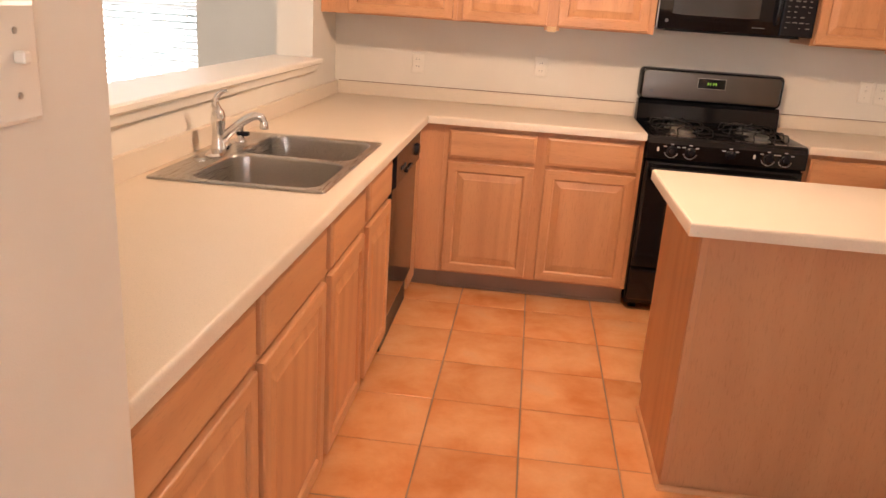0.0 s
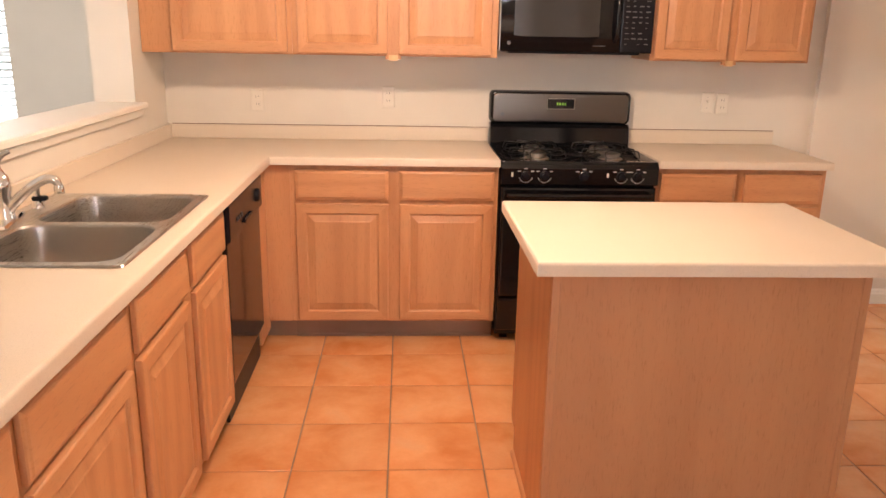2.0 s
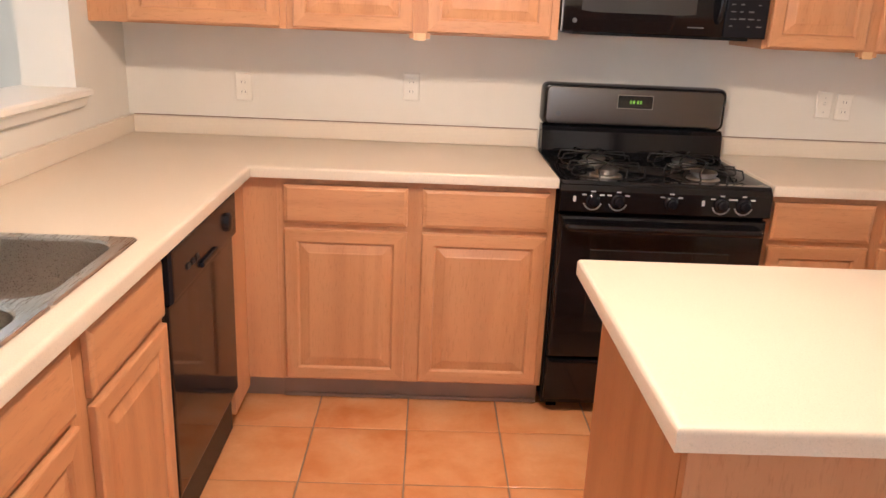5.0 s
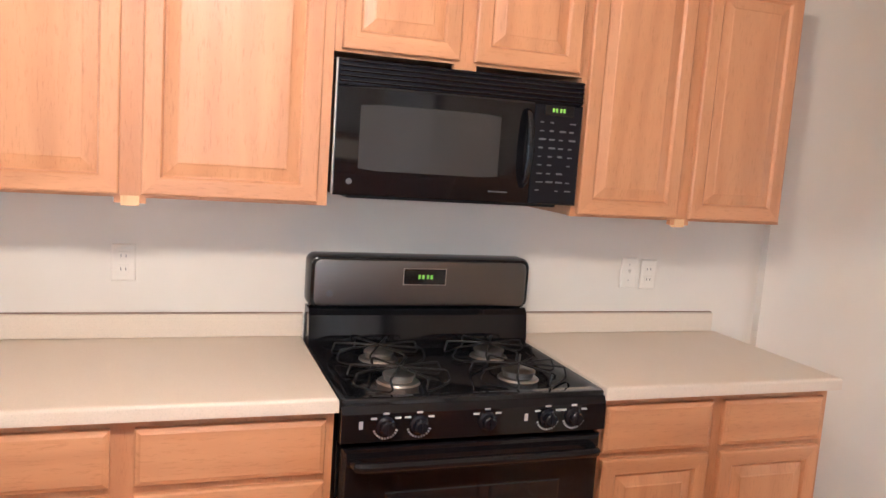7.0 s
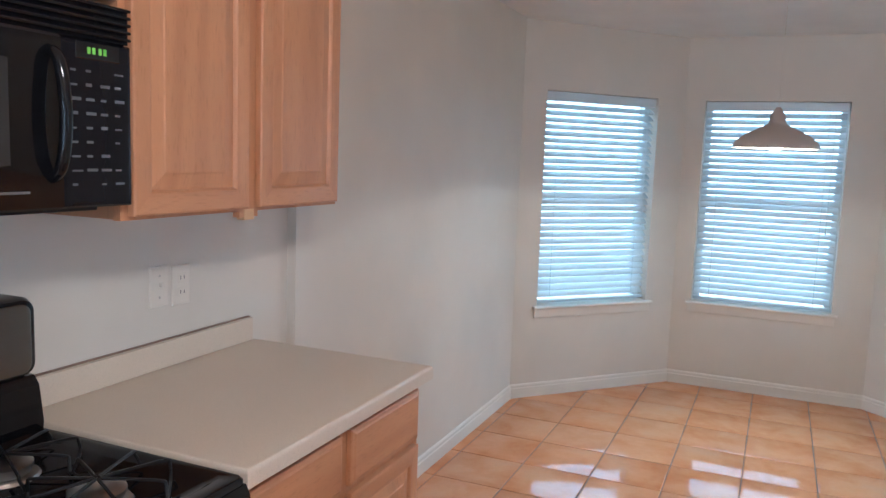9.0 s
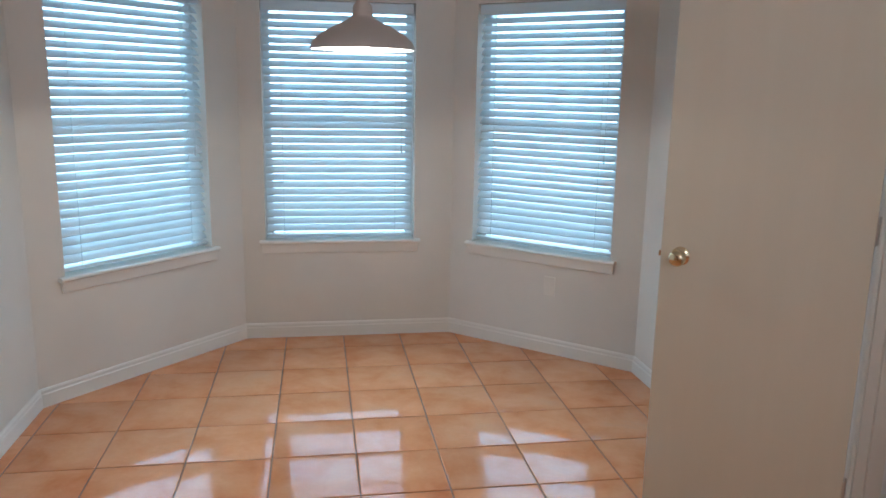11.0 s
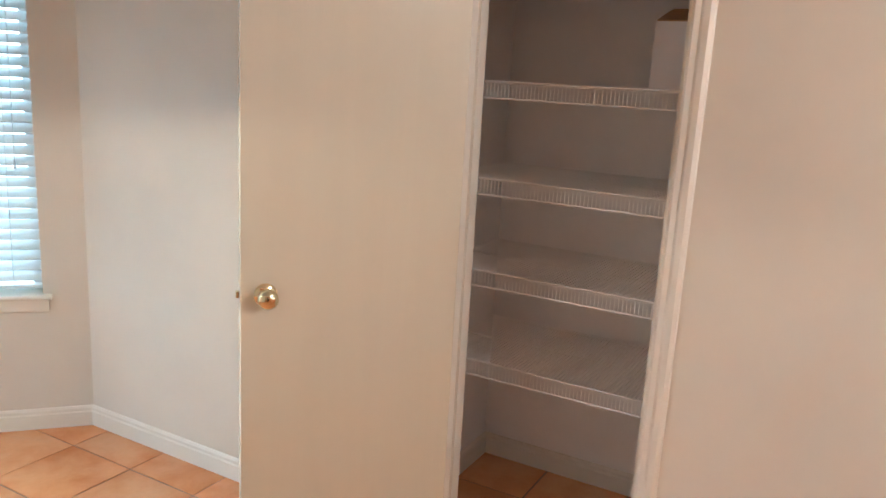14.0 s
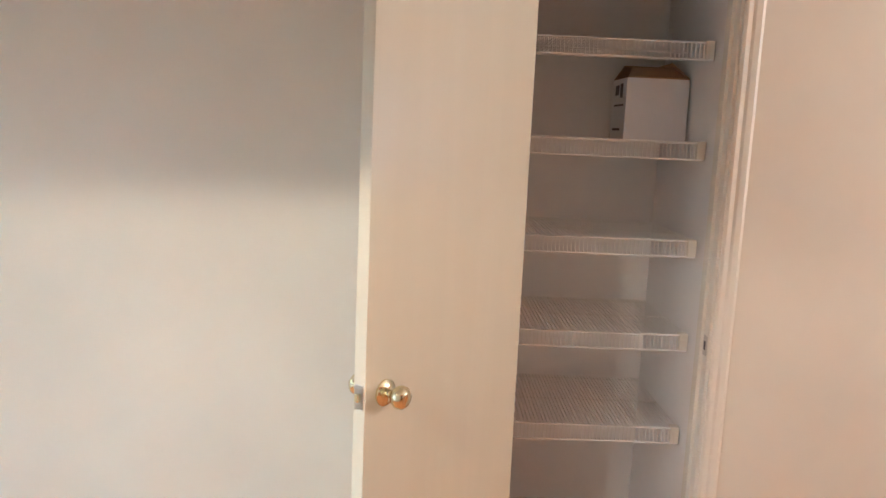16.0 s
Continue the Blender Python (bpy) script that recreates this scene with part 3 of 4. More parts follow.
# left run: local x runs along the wall, towards the range wall
base_cabinet(LEFT @ pose(-3.660, 0, 0), 1.164, [(0.026, 0.574), (0.610, 1.136)], "honey oak base cabinet with two drawers over two doors")
base_cabinet(LEFT @ pose(-2.495, 0, 0), 0.996, [(0.028, 0.478), (0.550, 0.980)], "honey oak sink cabinet with two false drawer fronts", 0.70)
base_cabinet(pose(0.733, 0, 0), 1.000, [(0.026, 0.470), (0.524, 0.978)], "honey oak base cabinet with two drawers beside the range")
base_cabinet(pose(2.503, 0, 0), 0.848, [(0.022, 0.395), (0.439, 0.822)], "honey oak base cabinet at the end of the counter")

corner = thing("corner_filler", pose(0, 0, 0), "honey oak filler panels closing the cabinet corner", "cabinet", "base cabinets")
part("filler_board", boxes((0.612, 0.7325, -0.610, -0.592, 0.105, 0.897)), OAK, corner)
part("end_panel", boxes((0.592, 0.6115, -0.824, -0.592, 0.06, 0.897), bev=0.002), OAK, corner)
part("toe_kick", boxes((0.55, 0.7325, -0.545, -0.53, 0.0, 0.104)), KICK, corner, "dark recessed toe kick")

UP0, UP1 = 1.388, 2.20
upper_cabinet(pose(0.002, 0, 0), 0.726, UP0, UP1, [(0.150, 0.704)], "honey oak wall cabinet in the corner")
upper_cabinet(pose(0.729, 0, 0), 1.008, UP0, UP1, [(0.026, 0.466), (0.520, 0.978)], "honey oak wall cabinet with two doors")
upper_cabinet(pose(1.738, 0, 0), 0.772, 1.816, UP1, [(0.020, 0.362), (0.408, 0.752)], "short honey oak cabinet over the microwave")
upper_cabinet(pose(2.507, 0, 0), 0.815, UP0, UP1, [(0.018, 0.385), (0.432, 0.798)], "honey oak wall cabinet with two doors beside the microwave")

# ---- island ----
ISL = (1.695, 2.605, -2.245, -1.63)
isl = thing("kitchen_island", pose(0, 0, 0), "honey oak kitchen island cabinet with plain veneer sides", "island")
x0, x1, y0, y1 = ISL
part("body", boxes((x0 + 0.002, x1 - 0.002, y0 + 0.004, y1 - 0.08, 0.0, 0.10), (x0 + 0.002, x1 - 0.002, y0 + 0.004, y1 - 0.02, 0.10, 0.895)), OAK_PANEL, isl)
part("back_panel", boxes((x0 + 0.022, x1 - 0.022, y0 - 0.004, y0 + 0.0035, 0.0, 0.897)), OAK_PANEL, isl, "plain veneer panel")
for a, b in ((x0 - 0.003, x0 + 0.0215), (x1 - 0.0215, x1 + 0.003)):
    part("corner_stile", boxes((a, b, y0 - 0.007, y0 + 0.020, 0.0, 0.897), bev=0.002), OAK_PANEL, isl)
for xx in (x0 - 0.003, x1 - 0.004):
    bm = bmesh.new()
    cells(bm, [y0 + 0.021, y1 - 0.075, y1], [0.0, 0.10, 0.897], lambda u, v: not (u > y1 - 0.075 and v < 0.10), lambda u, v, s: (s, u, v), xx, xx + 0.007)
    part("side_panel", bm, OAK, isl)
bm = bmesh.new()
sec = ((0.0, 0.0), (-0.012, 0.0), (-0.011, 0.008), (-0.006, 0.014), (0.0, 0.017))
loft(bm, [[(x, y0 - 0.0075 + u, z) for u, z in sec] for x in (x0 - 0.014, x1 + 0.014)], True, True)
for s, xx in ((1, x0 - 0.0035), (-1, x1 + 0.0035)):
    loft(bm, [[(xx + s * u, y, z) for u, z in sec] for y in (y0 - 0.007, y1 - 0.08)], True, True)
part("shoe_moulding", bm, OAK_H, isl, "pale quarter-round at the floor", True)
for a, b in ((0.03, 0.44), (0.485, 0.895)):
    fr = profile(-(x0 + b), -(x0 + a), 0.118, 0.708, [(0, -(y1 - 0.001)), (0, -(y1 + 0.016)), (0.005, -(y1 + 0.020)), (0.05, -(y1 + 0.020)), (0.054, -(y1 + 0.012)), (0.09, -(y1 + 0.018))], True)
    bmesh.ops.rotate(fr, verts=fr.verts, cent=(0, 0, 0), matrix=Matrix.Rotation(math.pi, 3, "Z"))
    part("door", fr, OAK, isl, "framed oak door with a raised panel")
    fr = profile(-(x0 + b), -(x0 + a), 0.728, 0.872, [(0, -(y1 - 0.001)), (0, -(y1 + 0.014)), (0.012, -(y1 + 0.020))], True)
    bmesh.ops.rotate(fr, verts=fr.verts, cent=(0, 0, 0), matrix=Matrix.Rotation(math.pi, 3, "Z"))
    part("drawer_front", fr, OAK_H, isl)

# ---- counters ----


def counter(name, us, vs, keep, label, z0=0.898, z1=0.937):
    bm = bmesh.new()
    cells(bm, us, vs, keep, lambda u, v, w: (u, v, w), z0, z1)
    bmesh.ops.recalc_face_normals(bm, faces=bm.faces)
    es = [e for e in bm.edges if len(e.link_faces) == 2 and abs(e.link_faces[0].normal.dot(e.link_faces[1].normal)) < 0.1 and any(f.normal.z > 0.9 for f in e.link_faces)]
    bmesh.ops.bevel(bm, geom=es, offset=0.011, segments=4, affect="EDGES", profile=0.5)
    ob = new(name, finish(name, bm, COUNTER, True))
    return tagged(ob, label, "countertop")


SINK = (0.055, 0.592, -2.430, -1.560)
sx0, sx1, sy0, sy1 = SINK
counter("countertop", [0.004, sx0 + 0.025, sx1 - 0.025, 0.650, 1.736], [-3.662, sy0 + 0.025, sy1 - 0.025, -0.650, -0.004],
        lambda u, v: (u < 0.65 or v > -0.65) and not (sx0 + 0.025 < u < sx1 - 0.025 and sy0 + 0.025 < v < sy1 - 0.025), "beige laminate L-shaped kitchen countertop with a rounded edge")
counter("countertop", [2.504, 3.366], [-0.650, -0.004], lambda u, v: True, "beige laminate countertop beside the range")
counter("countertop", [1.628, 2.665], [-2.362, -1.585], lambda u, v: True, "beige laminate top of the kitchen island")


def splash(x0, x1, y0, y1, label="low beige laminate backsplash strip"):
    ob = new("backsplash", finish("backsplash", boxes((x0, x1, y0, y1, 0.9375, 1.010), bev=0.002), COUNTER))
    return tagged(ob, label, "backsplash")


# Shadow gap along the backsplash top, laid in as a dark strip.
for a, b in ((0.025, 1.736), (2.504, 3.345)):
    tagged(new("gap_shadow_line", finish("gap_shadow_line", boxes((a, b, -0.010, -0.001, 1.0102, 1.0135)), KICK)), "thin dark strip standing in for the shadow gap along the top of the backsplash", "caulk")
splash(0.025, 1.736, -0.022, -0.002)
splash(2.504, 3.345, -0.022, -0.002)
splash(0.002, 0.024, -3.645, -0.002)
splash(0.026, 0.640, -3.6625, -3.645, "beige laminate end splash against the wall")

# ---- sink and faucet ----


def sink():
    ob = thing("kitchen_sink", pose(0, 0, 0), "stainless steel double-bowl drop-in sink", "sink")
    mid = (sy0 + sy1) / 2
    bowls = ((sx0 + 0.105, sx1 - 0.030, sy0 + 0.032, mid - 0.016), (sx0 + 0.105, sx1 - 0.030, mid + 0.016, sy1 - 0.032))
    bm = bmesh.new()
    for i, (a, b, c, d) in enumerate(bowls):
        v0, v1 = (sy0, mid) if i == 0 else (mid, sy1)
        loft(bm, [rrect(sx0, sx1, v0, v1, 0.012, 0.939), rrect(sx0 + 0.004, sx1 - 0.004, v0 + (0.004 if i == 0 else 0), v1 - (0 if i == 0 else 0.004), 0.012, 0.944), rrect(a, b, c, d, 0.07, 0.943), rrect(a + 0.004, b - 0.004, c + 0.004, d - 0.004, 0.068, 0.938)])
    part("rim", bm, STEEL, ob, "", True)
    for a, b, c, d in bowls:
        bm = bmesh.new()
        rows = [(0.004, 0.938, 0.068), (0.010, 0.872, 0.066), (0.016, 0.797, 0.066), (0.030, 0.774, 0.075), (0.07, 0.767, 0.06), (0.13, 0.764, 0.03)]
        loops = [rrect(a + i, b - i, c + i, d - i, r, z) for i, z, r in rows]
        loft(bm, loops, False, True)
        bowl = part("bowl", bm, STEEL, ob, "", True)
        bm = bmesh.new()
        lathe(bm, (a + b) / 2, (c + d) / 2, 0.765, [(0.048, 0.0), (0.046, 0.004), (0.036, 0.003), (0.030, 0.001)], 20)
        part("drain", bm, CHROME, bowl, "", True)


sink()


def faucet(m):
    ob = thing("kitchen_faucet", m, "polished chrome single-lever kitchen faucet", "faucet")
    bm = bmesh.new()
    loft(bm, [rrect(-0.028, 0.028, -0.125, 0.125, 0.027, 0.0), rrect(-0.028, 0.028, -0.125, 0.125, 0.027, 0.006), rrect(-0.022, 0.022, -0.118, 0.118, 0.021, 0.013)], True, True)
    part("base_plate", bm, CHROME, ob, "", True)
    bm = lathe(bmesh.new(), 0, 0, 0.012, [(0.027, 0), (0.026, 0.01), (0.022, 0.03), (0.021, 0.07), (0.024, 0.085), (0.026, 0.10), (0.024, 0.115), (0.018, 0.130), (0.008, 0.138)], 20)
    part("column", bm, CHROME, ob, "", True)
    way = bend([(0.010, 0, 0.040), (0.040, 0, 0.072), (0.080, 0, 0.106), (0.116, 0, 0.126), (0.142, 0, 0.124), (0.152, 0, 0.106)])
    bm = tube(bmesh.new(), way, [0.017 - 0.005 * k / (len(way) - 1) for k in range(len(way))], 14)
    spout = part("spout", bm, CHROME, ob, "", True)
    bm = lathe(bmesh.new(), 0.152, 0, 0.084, [(0.014, 0.025), (0.016, 0.012), (0.015, 0.0)], 14)
    part("nozzle", bm, CHROME, spout, "", True)
    way = bend([(0.0, 0, 0.138), (-0.008, 0.0, 0.160), (-0.006, 0.002, 0.182), (0.010, 0.006, 0.200), (0.030, 0.010, 0.208)])
    bm = tube(bmesh.new(), way, [0.016 - 0.011 * k / (len(way) - 1) for k in range(len(way))], 12)
    part("lever", bm, CHROME, ob, "", True)


faucet(pose(0.105, -1.995, 0.9435, 0, 0, 12))
spray = thing("side_sprayer", pose(0.107, -1.795, 0.9435), "small chrome and black pull-out sprayer beside the faucet", "sprayer")
part("collar", lathe(bmesh.new(), 0, 0, 0, [(0.021, 0), (0.021, 0.006), (0.015, 0.018), (0.013, 0.024)], 16), CHROME, spray, "", True)
bm = tube(bmesh.new(), bend([(0, 0, 0.022), (0, 0, 0.05), (0.004, 0, 0.075)]), 0.010, 10)
part("stem", bm, CHROME, spray, "", True)
part("head", boxes((-0.014, 0.032, -0.014, 0.014, 0.024, 0.040), bev=0.006), BLACK_PLASTIC, spray, "black spray head", True)
cap = thing("hole_cover", pose(0.107, -2.16, 0.9435), "chrome cap over the spare sink hole", "sink cap")
part("cap", lathe(bmesh.new(), 0, 0, 0, [(0.022, 0), (0.021, 0.005), (0.012, 0.009)], 16), CHROME, cap, "", True)

# ---- dishwasher ----
dw = thing("dishwasher", LEFT @ pose(-1.497, 0, 0), "black built-in dishwasher under the counter", "dishwasher")
dww = 0.668
part("tub", boxes((0.006, dww - 0.006, -0.585, -0.004, 0.10, 0.893)), BLACK_PLASTIC, dw)
part("door", profile(0.004, dww - 0.004, 0.175, 0.740, [(0, -0.585), (0, -0.618), (0.004, -0.625), (0.012, -0.626)], True), BLACK, dw, "glossy black door")
pan = part("control_panel", profile(0.004, dww - 0.004, 0.744, 0.890, [(0, -0.585), (0, -0.632), (0.006, -0.640), (0.014, -0.641)], True), BLACK_PLASTIC, dw)
for i, x in enumerate((0.12, 0.16, 0.20)):
    part("button", boxes((x, x + 0.028, -0.645, -0.640, 0.800, 0.815), bev=0.002), BLACK_MATT, pan)
part("dial", lathe(bmesh.new(), 0.54, -0.641, 0.818, [(0.030, 0), (0.028, -0.012), (0.022, -0.016)], 20, "y"), BLACK_PLASTIC, pan, "", True)
part("handle", boxes((0.24, 0.40, -0.652, -0.640, 0.765, 0.782), bev=0.005), BLACK_PLASTIC, pan)
part("kick_plate", boxes((0.006, dww - 0.006, -0.600, -0.585, 0.012, 0.168), bev=0.003), BLACK_MATT, dw)

# ---- range ----


def gas_range():
    w = 0.757
    ob = thing("gas_range", pose(1.742, 0, 0.014), "black freestanding gas range with four burners", "range")
    part("body", boxes((0.0, w, -0.610, -0.012, 0.02, 0.885), bev=0.003), BLACK, ob)
    for x in (0.03, w - 0.07):
        for y in (-0.57, -0.10):
            part("foot", boxes((x, x + 0.04, y, y + 0.04, -0.014, 0.0215)), BLACK_PLASTIC, ob)
    # cooktop with a raised rim
    bm = bmesh.new()
    loft(bm, [rrect(-0.003, w + 0.003, -0.648, -0.100, 0.014, 0.886), rrect(-0.003, w + 0.003, -0.648, -0.100, 0.014, 0.908), rrect(0.001, w - 0.001, -0.644, -0.104, 0.014, 0.914), rrect(0.022, w - 0.022, -0.615, -0.118, 0.02, 0.915), rrect(0.034, w - 0.034, -0.600, -0.128, 0.025, 0.905)], True, True)
    top = part("cooktop", bm, BLACK, ob, "glossy enamel cooktop", True)
    # sloping control panel
    bm = bmesh.new()
    sec = ((-0.612, 0.800), (-0.650, 0.800), (-0.662, 0.806), (-0.660, 0.880), (-0.650, 0.8995), (-0.612, 0.8995))
    loft(bm, [[(x, y, z) for y, z in sec] for x in (0.0, w)], True, True)
    panel = part("control_panel", bm, BLACK, ob, "black panel with white markings")
    for i, x in enumerate((0.115, 0.205, 0.395, 0.575, 0.655)):
        bm = lathe(bmesh.new(), x, -0.6615, 0.848, [(0.026, 0.0), (0.025, -0.006), (0.019, -0.010), (0.018, -0.026), (0.014, -0.030)], 18, "y")
        box(bm, x - 0.004, x + 0.004, -0.697, -0.690, 0.832, 0.864, 0.0015)
        part("knob", bm, BLACK_PLASTIC, panel, "", True)
        bm = bmesh.new()
        if i != 2:
            for k in range(11):
                a = radians(200 + 14 * k)
                tube(bm, [(x + 0.029 * math.cos(a), -0.6622, 0.846 + 0.029 * math.sin(a)), (x + 0.034 * math.cos(a), -0.6622, 0.846 + 0.034 * math.sin(a))], 0.0022, 5)
        for dx, dz in ((-0.032, 0.022), (0.032, 0.022), (0.0, 0.034)):
            box(bm, x + dx - 0.008, x + dx + 0.008, -0.6630, -0.6612, 0.844 + dz, 0.849 + dz)
        tagged(part("marking", bm, PRINT, panel, "white printed marks"), kind="stuff")
    for x in (0.045, 0.505):
        part("marking", boxes((x, x + 0.010, -0.6630, -0.6612, 0.842, 0.862)), PRINT, panel, "white printed mark")
    # oven door
    door = part("oven_door", profile(0.004, w - 0.004, 0.235, 0.790, [(0, -0.611), (0, -0.646), (0.005, -0.653), (0.014, -0.655)], True), BLACK, ob, "glossy black oven door")
    part("oven_window", profile(0.125, w - 0.125, 0.345, 0.665, [(0, -0.6552), (0.004, -0.6575), (0.010, -0.6575)], True), DARK_GLASS, door, "smoked glass window")
    bm = tube(bmesh.new(), bend([(0.035, -0.654, 0.752), (0.045, -0.690, 0.755), (0.075, -0.702, 0.755), (w / 2, -0.705, 0.755), (w - 0.075, -0.702, 0.755), (w - 0.045, -0.690, 0.755), (w - 0.035, -0.654, 0.752)]), 0.014, 12)
    part("handle", bm, BLACK, door, "rounded bar handle", True)
    part("drawer", profile(0.004, w - 0.004, 0.055, 0.226, [(0, -0.611), (0, -0.644), (0.005, -0.651), (0.014, -0.653)], True), BLACK, ob, "lower storage drawer")
    # backguard
    bm = bmesh.new()
    sec = ((-0.012, 0.886), (-0.105, 0.886), (-0.112, 0.93), (-0.100, 1.010), (-0.085, 1.030), (-0.012, 1.030))
    loft(bm, [[(x, y, z) for y, z in sec] for x in (0.0, w)], True, True)
    part("riser", bm, BLACK, ob, "glossy black riser")
    bm = bmesh.new()
    loops = []
    for y, i in ((-0.012, 0.0), (-0.078, 0.0), (-0.092, 0.006), (-0.096, 0.014)):
        loops.append([(p[0], y, p[1]) for p in rrect(-0.004 + i, w + 0.004 - i, 1.030 + i, 1.203 - i, 0.028 - i * 0.5, 0)])
    loft(bm, loops, True, True)
    guard = part("backguard", bm, BLACK, ob, "black backguard with rounded ends", True)
    bm = bmesh.new()
    loft(bm, [[(p[0], y, p[1]) for p in rrect(0.012 + i, w - 0.012 - i, 1.040 + i, 1.190 - i, 0.022, 0)] for y, i in ((-0.0955, 0.0), (-0.0972, 0.002), (-0.0978, 0.006))], True, True)
    part("guard_plate", bm, GUARD, guard, "dark brushed steel plate", True)
    part("clock_frame", profile(0.303, 0.452, 1.110, 1.166, [(0, -0.0975), (0.0006, -0.0990), (0.0016, -0.0990), (0.002, -0.0982)], True), NICKEL, guard, "thin bright metal rim of the clock")
    part("clock_window", profile(0.305, 0.450, 1.112, 1.164, [(0, -0.0978), (0.003, -0.1000), (0.006, -0.1000)], True), DARK_GLASS, guard)
    bm = bmesh.new()
    for x in (0.354, 0.367, 0.383, 0.396):
        box(bm, x, x + 0.0080, -0.1008, -0.1002, 1.131, 1.145)
    part("clock_digits", bm, GREEN, guard, "glowing green clock digits")
    bm = lathe(bmesh.new(), 0.062, -0.0978, 1.080, [(0.011, 0.0), (0.010, -0.002)], 16, "y")
    part("badge", bm, MARK, guard, "small round badge")
    # burners and grates
    for bx, r in ((0.195, 0.046), (0.562, 0.050)):
        for by in (-0.245, -0.480):
            bm = lathe(bmesh.new(), bx, by, 0.905, [(0.062, 0.0), (0.058, 0.005), (0.040, 0.006), (r * 0.9, 0.008), (r * 0.9, 0.018), (r, 0.020), (r, 0.026), (r * 0.8, 0.031), (r * 0.4, 0.032)], 22)
            part("burner", bm, BURNER, top, "pale alloy burner with its cap", True)
            bm = bmesh.new()
            for k in range(4):
                a, b = radians(22 + 90 * k), radians(68 + 90 * k)
                p, q = (0.140 * math.cos(a), 0.115 * math.sin(a)), (0.140 * math.cos(b), 0.115 * math.sin(b))
                route = [(bx + 0.006 * math.cos(a), by + 0.006 * math.sin(a), 0.950)]
                route += [(bx + f * p[0], by + f * p[1], z) for f, z in ((0.5, 0.949), (0.94, 0.947), (1.0, 0.940), (1.02, 0.912))]
                route += [(bx + f * q[0], by + f * q[1], z) for f, z in ((1.02, 0.912), (1.0, 0.940), (0.94, 0.947), (0.5, 0.949))]
                route += [(bx + 0.006 * math.cos(b), by + 0.006 * math.sin(b), 0.950)]
                tube(bm, bend(route, 3), 0.0032, 6)
            part("grate", bm, BLACK_MATT, top, "black wire burner grate", True)


gas_range()

# ---- microwave ----


def microwave():
    w, z0, z1 = 0.762, 1.428, 1.803
    ob = thing("microwave", pose(1.742, 0, 0), "black over-the-range microwave with a dark mesh window", "microwave")
    part("case", boxes((0.0, w, -0.352, -0.004, z0 + 0.002, z1), bev=0.003), BLACK, ob)
    # bowed door
    dw_, dz1 = 0.588, 1.731
    bm = bmesh.new()
    loops = []
    n = 9
    for k in range(n):
        u = k / (n - 1)
        x = 0.004 + u * dw_
        y = -0.366 - 0.020 * math.sin(math.pi * (0.10 + 0.62 * u))
        loops.append([(x, -0.3525, z0), (x, y + 0.006, z0), (x, y, z0 + 0.008), (x, y, dz1 - 0.006), (x, y + 0.005, dz1), (x, -0.3525, dz1)])
    loft(bm, loops, True, True)
    door = part("door", bm, BLACK, ob, "glossy bowed door", True)
    bm = bmesh.new()
    loops = []
    for k in range(n):
        u = 0.11 + 0.71 * k / (n - 1)
        x = 0.004 + u * dw_
        y = -0.3672 - 0.020 * math.sin(math.pi * (0.10 + 0.62 * u))
        i = 0.005 if k in (0, n - 1) else 0.0
        loops.append([(x, y + 0.004, z0 + 0.070 + i), (x, y, z0 + 0.072 + i), (x, y, z0 + 0.255 - i), (x, y + 0.004, z0 + 0.257 - i)])
    loft(bm, loops, True, True)
    part("window", bm, MESH_GLASS, door, "grey mesh window")
    bm = tube(bmesh.new(), bend([(0.566, -0.374, z0 + 0.055), (0.570, -0.402, z0 + 0.075), (0.572, -0.414, z0 + 0.16), (0.570, -0.402, z0 + 0.255), (0.566, -0.374, z0 + 0.275)]), 0.011, 10)
    part("handle", bm, BLACK, door, "curved vertical handle", True)
    part("badge", lathe(bmesh.new(), 0.045, -0.3790, z0 + 0.040, [(0.009, 0), (0.008, -0.002)], 14, "y"), MARK, door, "small round badge")
    part("marking", boxes((0.46, 0.52, -0.3870, -0.3840, z0 + 0.030, z0 + 0.034)), MARK, door, "small printed line")
    pan = part("control_panel", profile(0.596, w - 0.002, z0, dz1, [(0, -0.3525), (0, -0.366), (0.004, -0.371), (0.010, -0.372)], True), BLACK_PLASTIC, ob)
    part("display", profile(0.630, 0.730, z0 + 0.268, z0 + 0.300, [(0, -0.372), (0.002, -0.3735), (0.005, -0.3735)], True), DARK_GLASS, pan)
    bm = bmesh.new()
    for x in (0.654, 0.665, 0.679, 0.690):
        box(bm, x, x + 0.0070, -0.3743, -0.3737, z0 + 0.278, z0 + 0.290)
    part("clock_digits", bm, GREEN, pan, "glowing green clock digits")
    rnd = random.Random(4)
    bm = bmesh.new()
    for r in range(9):
        z = z0 + 0.245 - r * 0.0255
        for c in range(4):
            if rnd.random() < 0.85:
                x = 0.618 + c * 0.033
                ww = rnd.uniform(0.010, 0.024)
                box(bm, x, x + ww, -0.3727, -0.3718, z, z + rnd.uniform(0.003, 0.006))
    tagged(part("marking", bm, MARK, pan, "rows of small pale printed marks"), kind="stuff")
    grille = part("vent_grille", boxes((0.002, w - 0.002, -0.362, -0.3525, dz1 + 0.003, z1 - 0.001)), BLACK_PLASTIC, ob)
    for k in range(5):
        z = dz1 + 0.008 + k * 0.0135
        part("louvre", boxes((0.006, w - 0.006, -0.376, -0.3625, z, z + 0.006), bev=0.002), BLACK, grille)
    # Bright strip added where the bowed door's edge mirrors a window.
    part("edge_glint", boxes((-0.001, 0.0035, -0.364, -0.353, z0, z1), bev=0.001), NICKEL, ob, "bright metal strip standing in for a window's reflection on the edge")
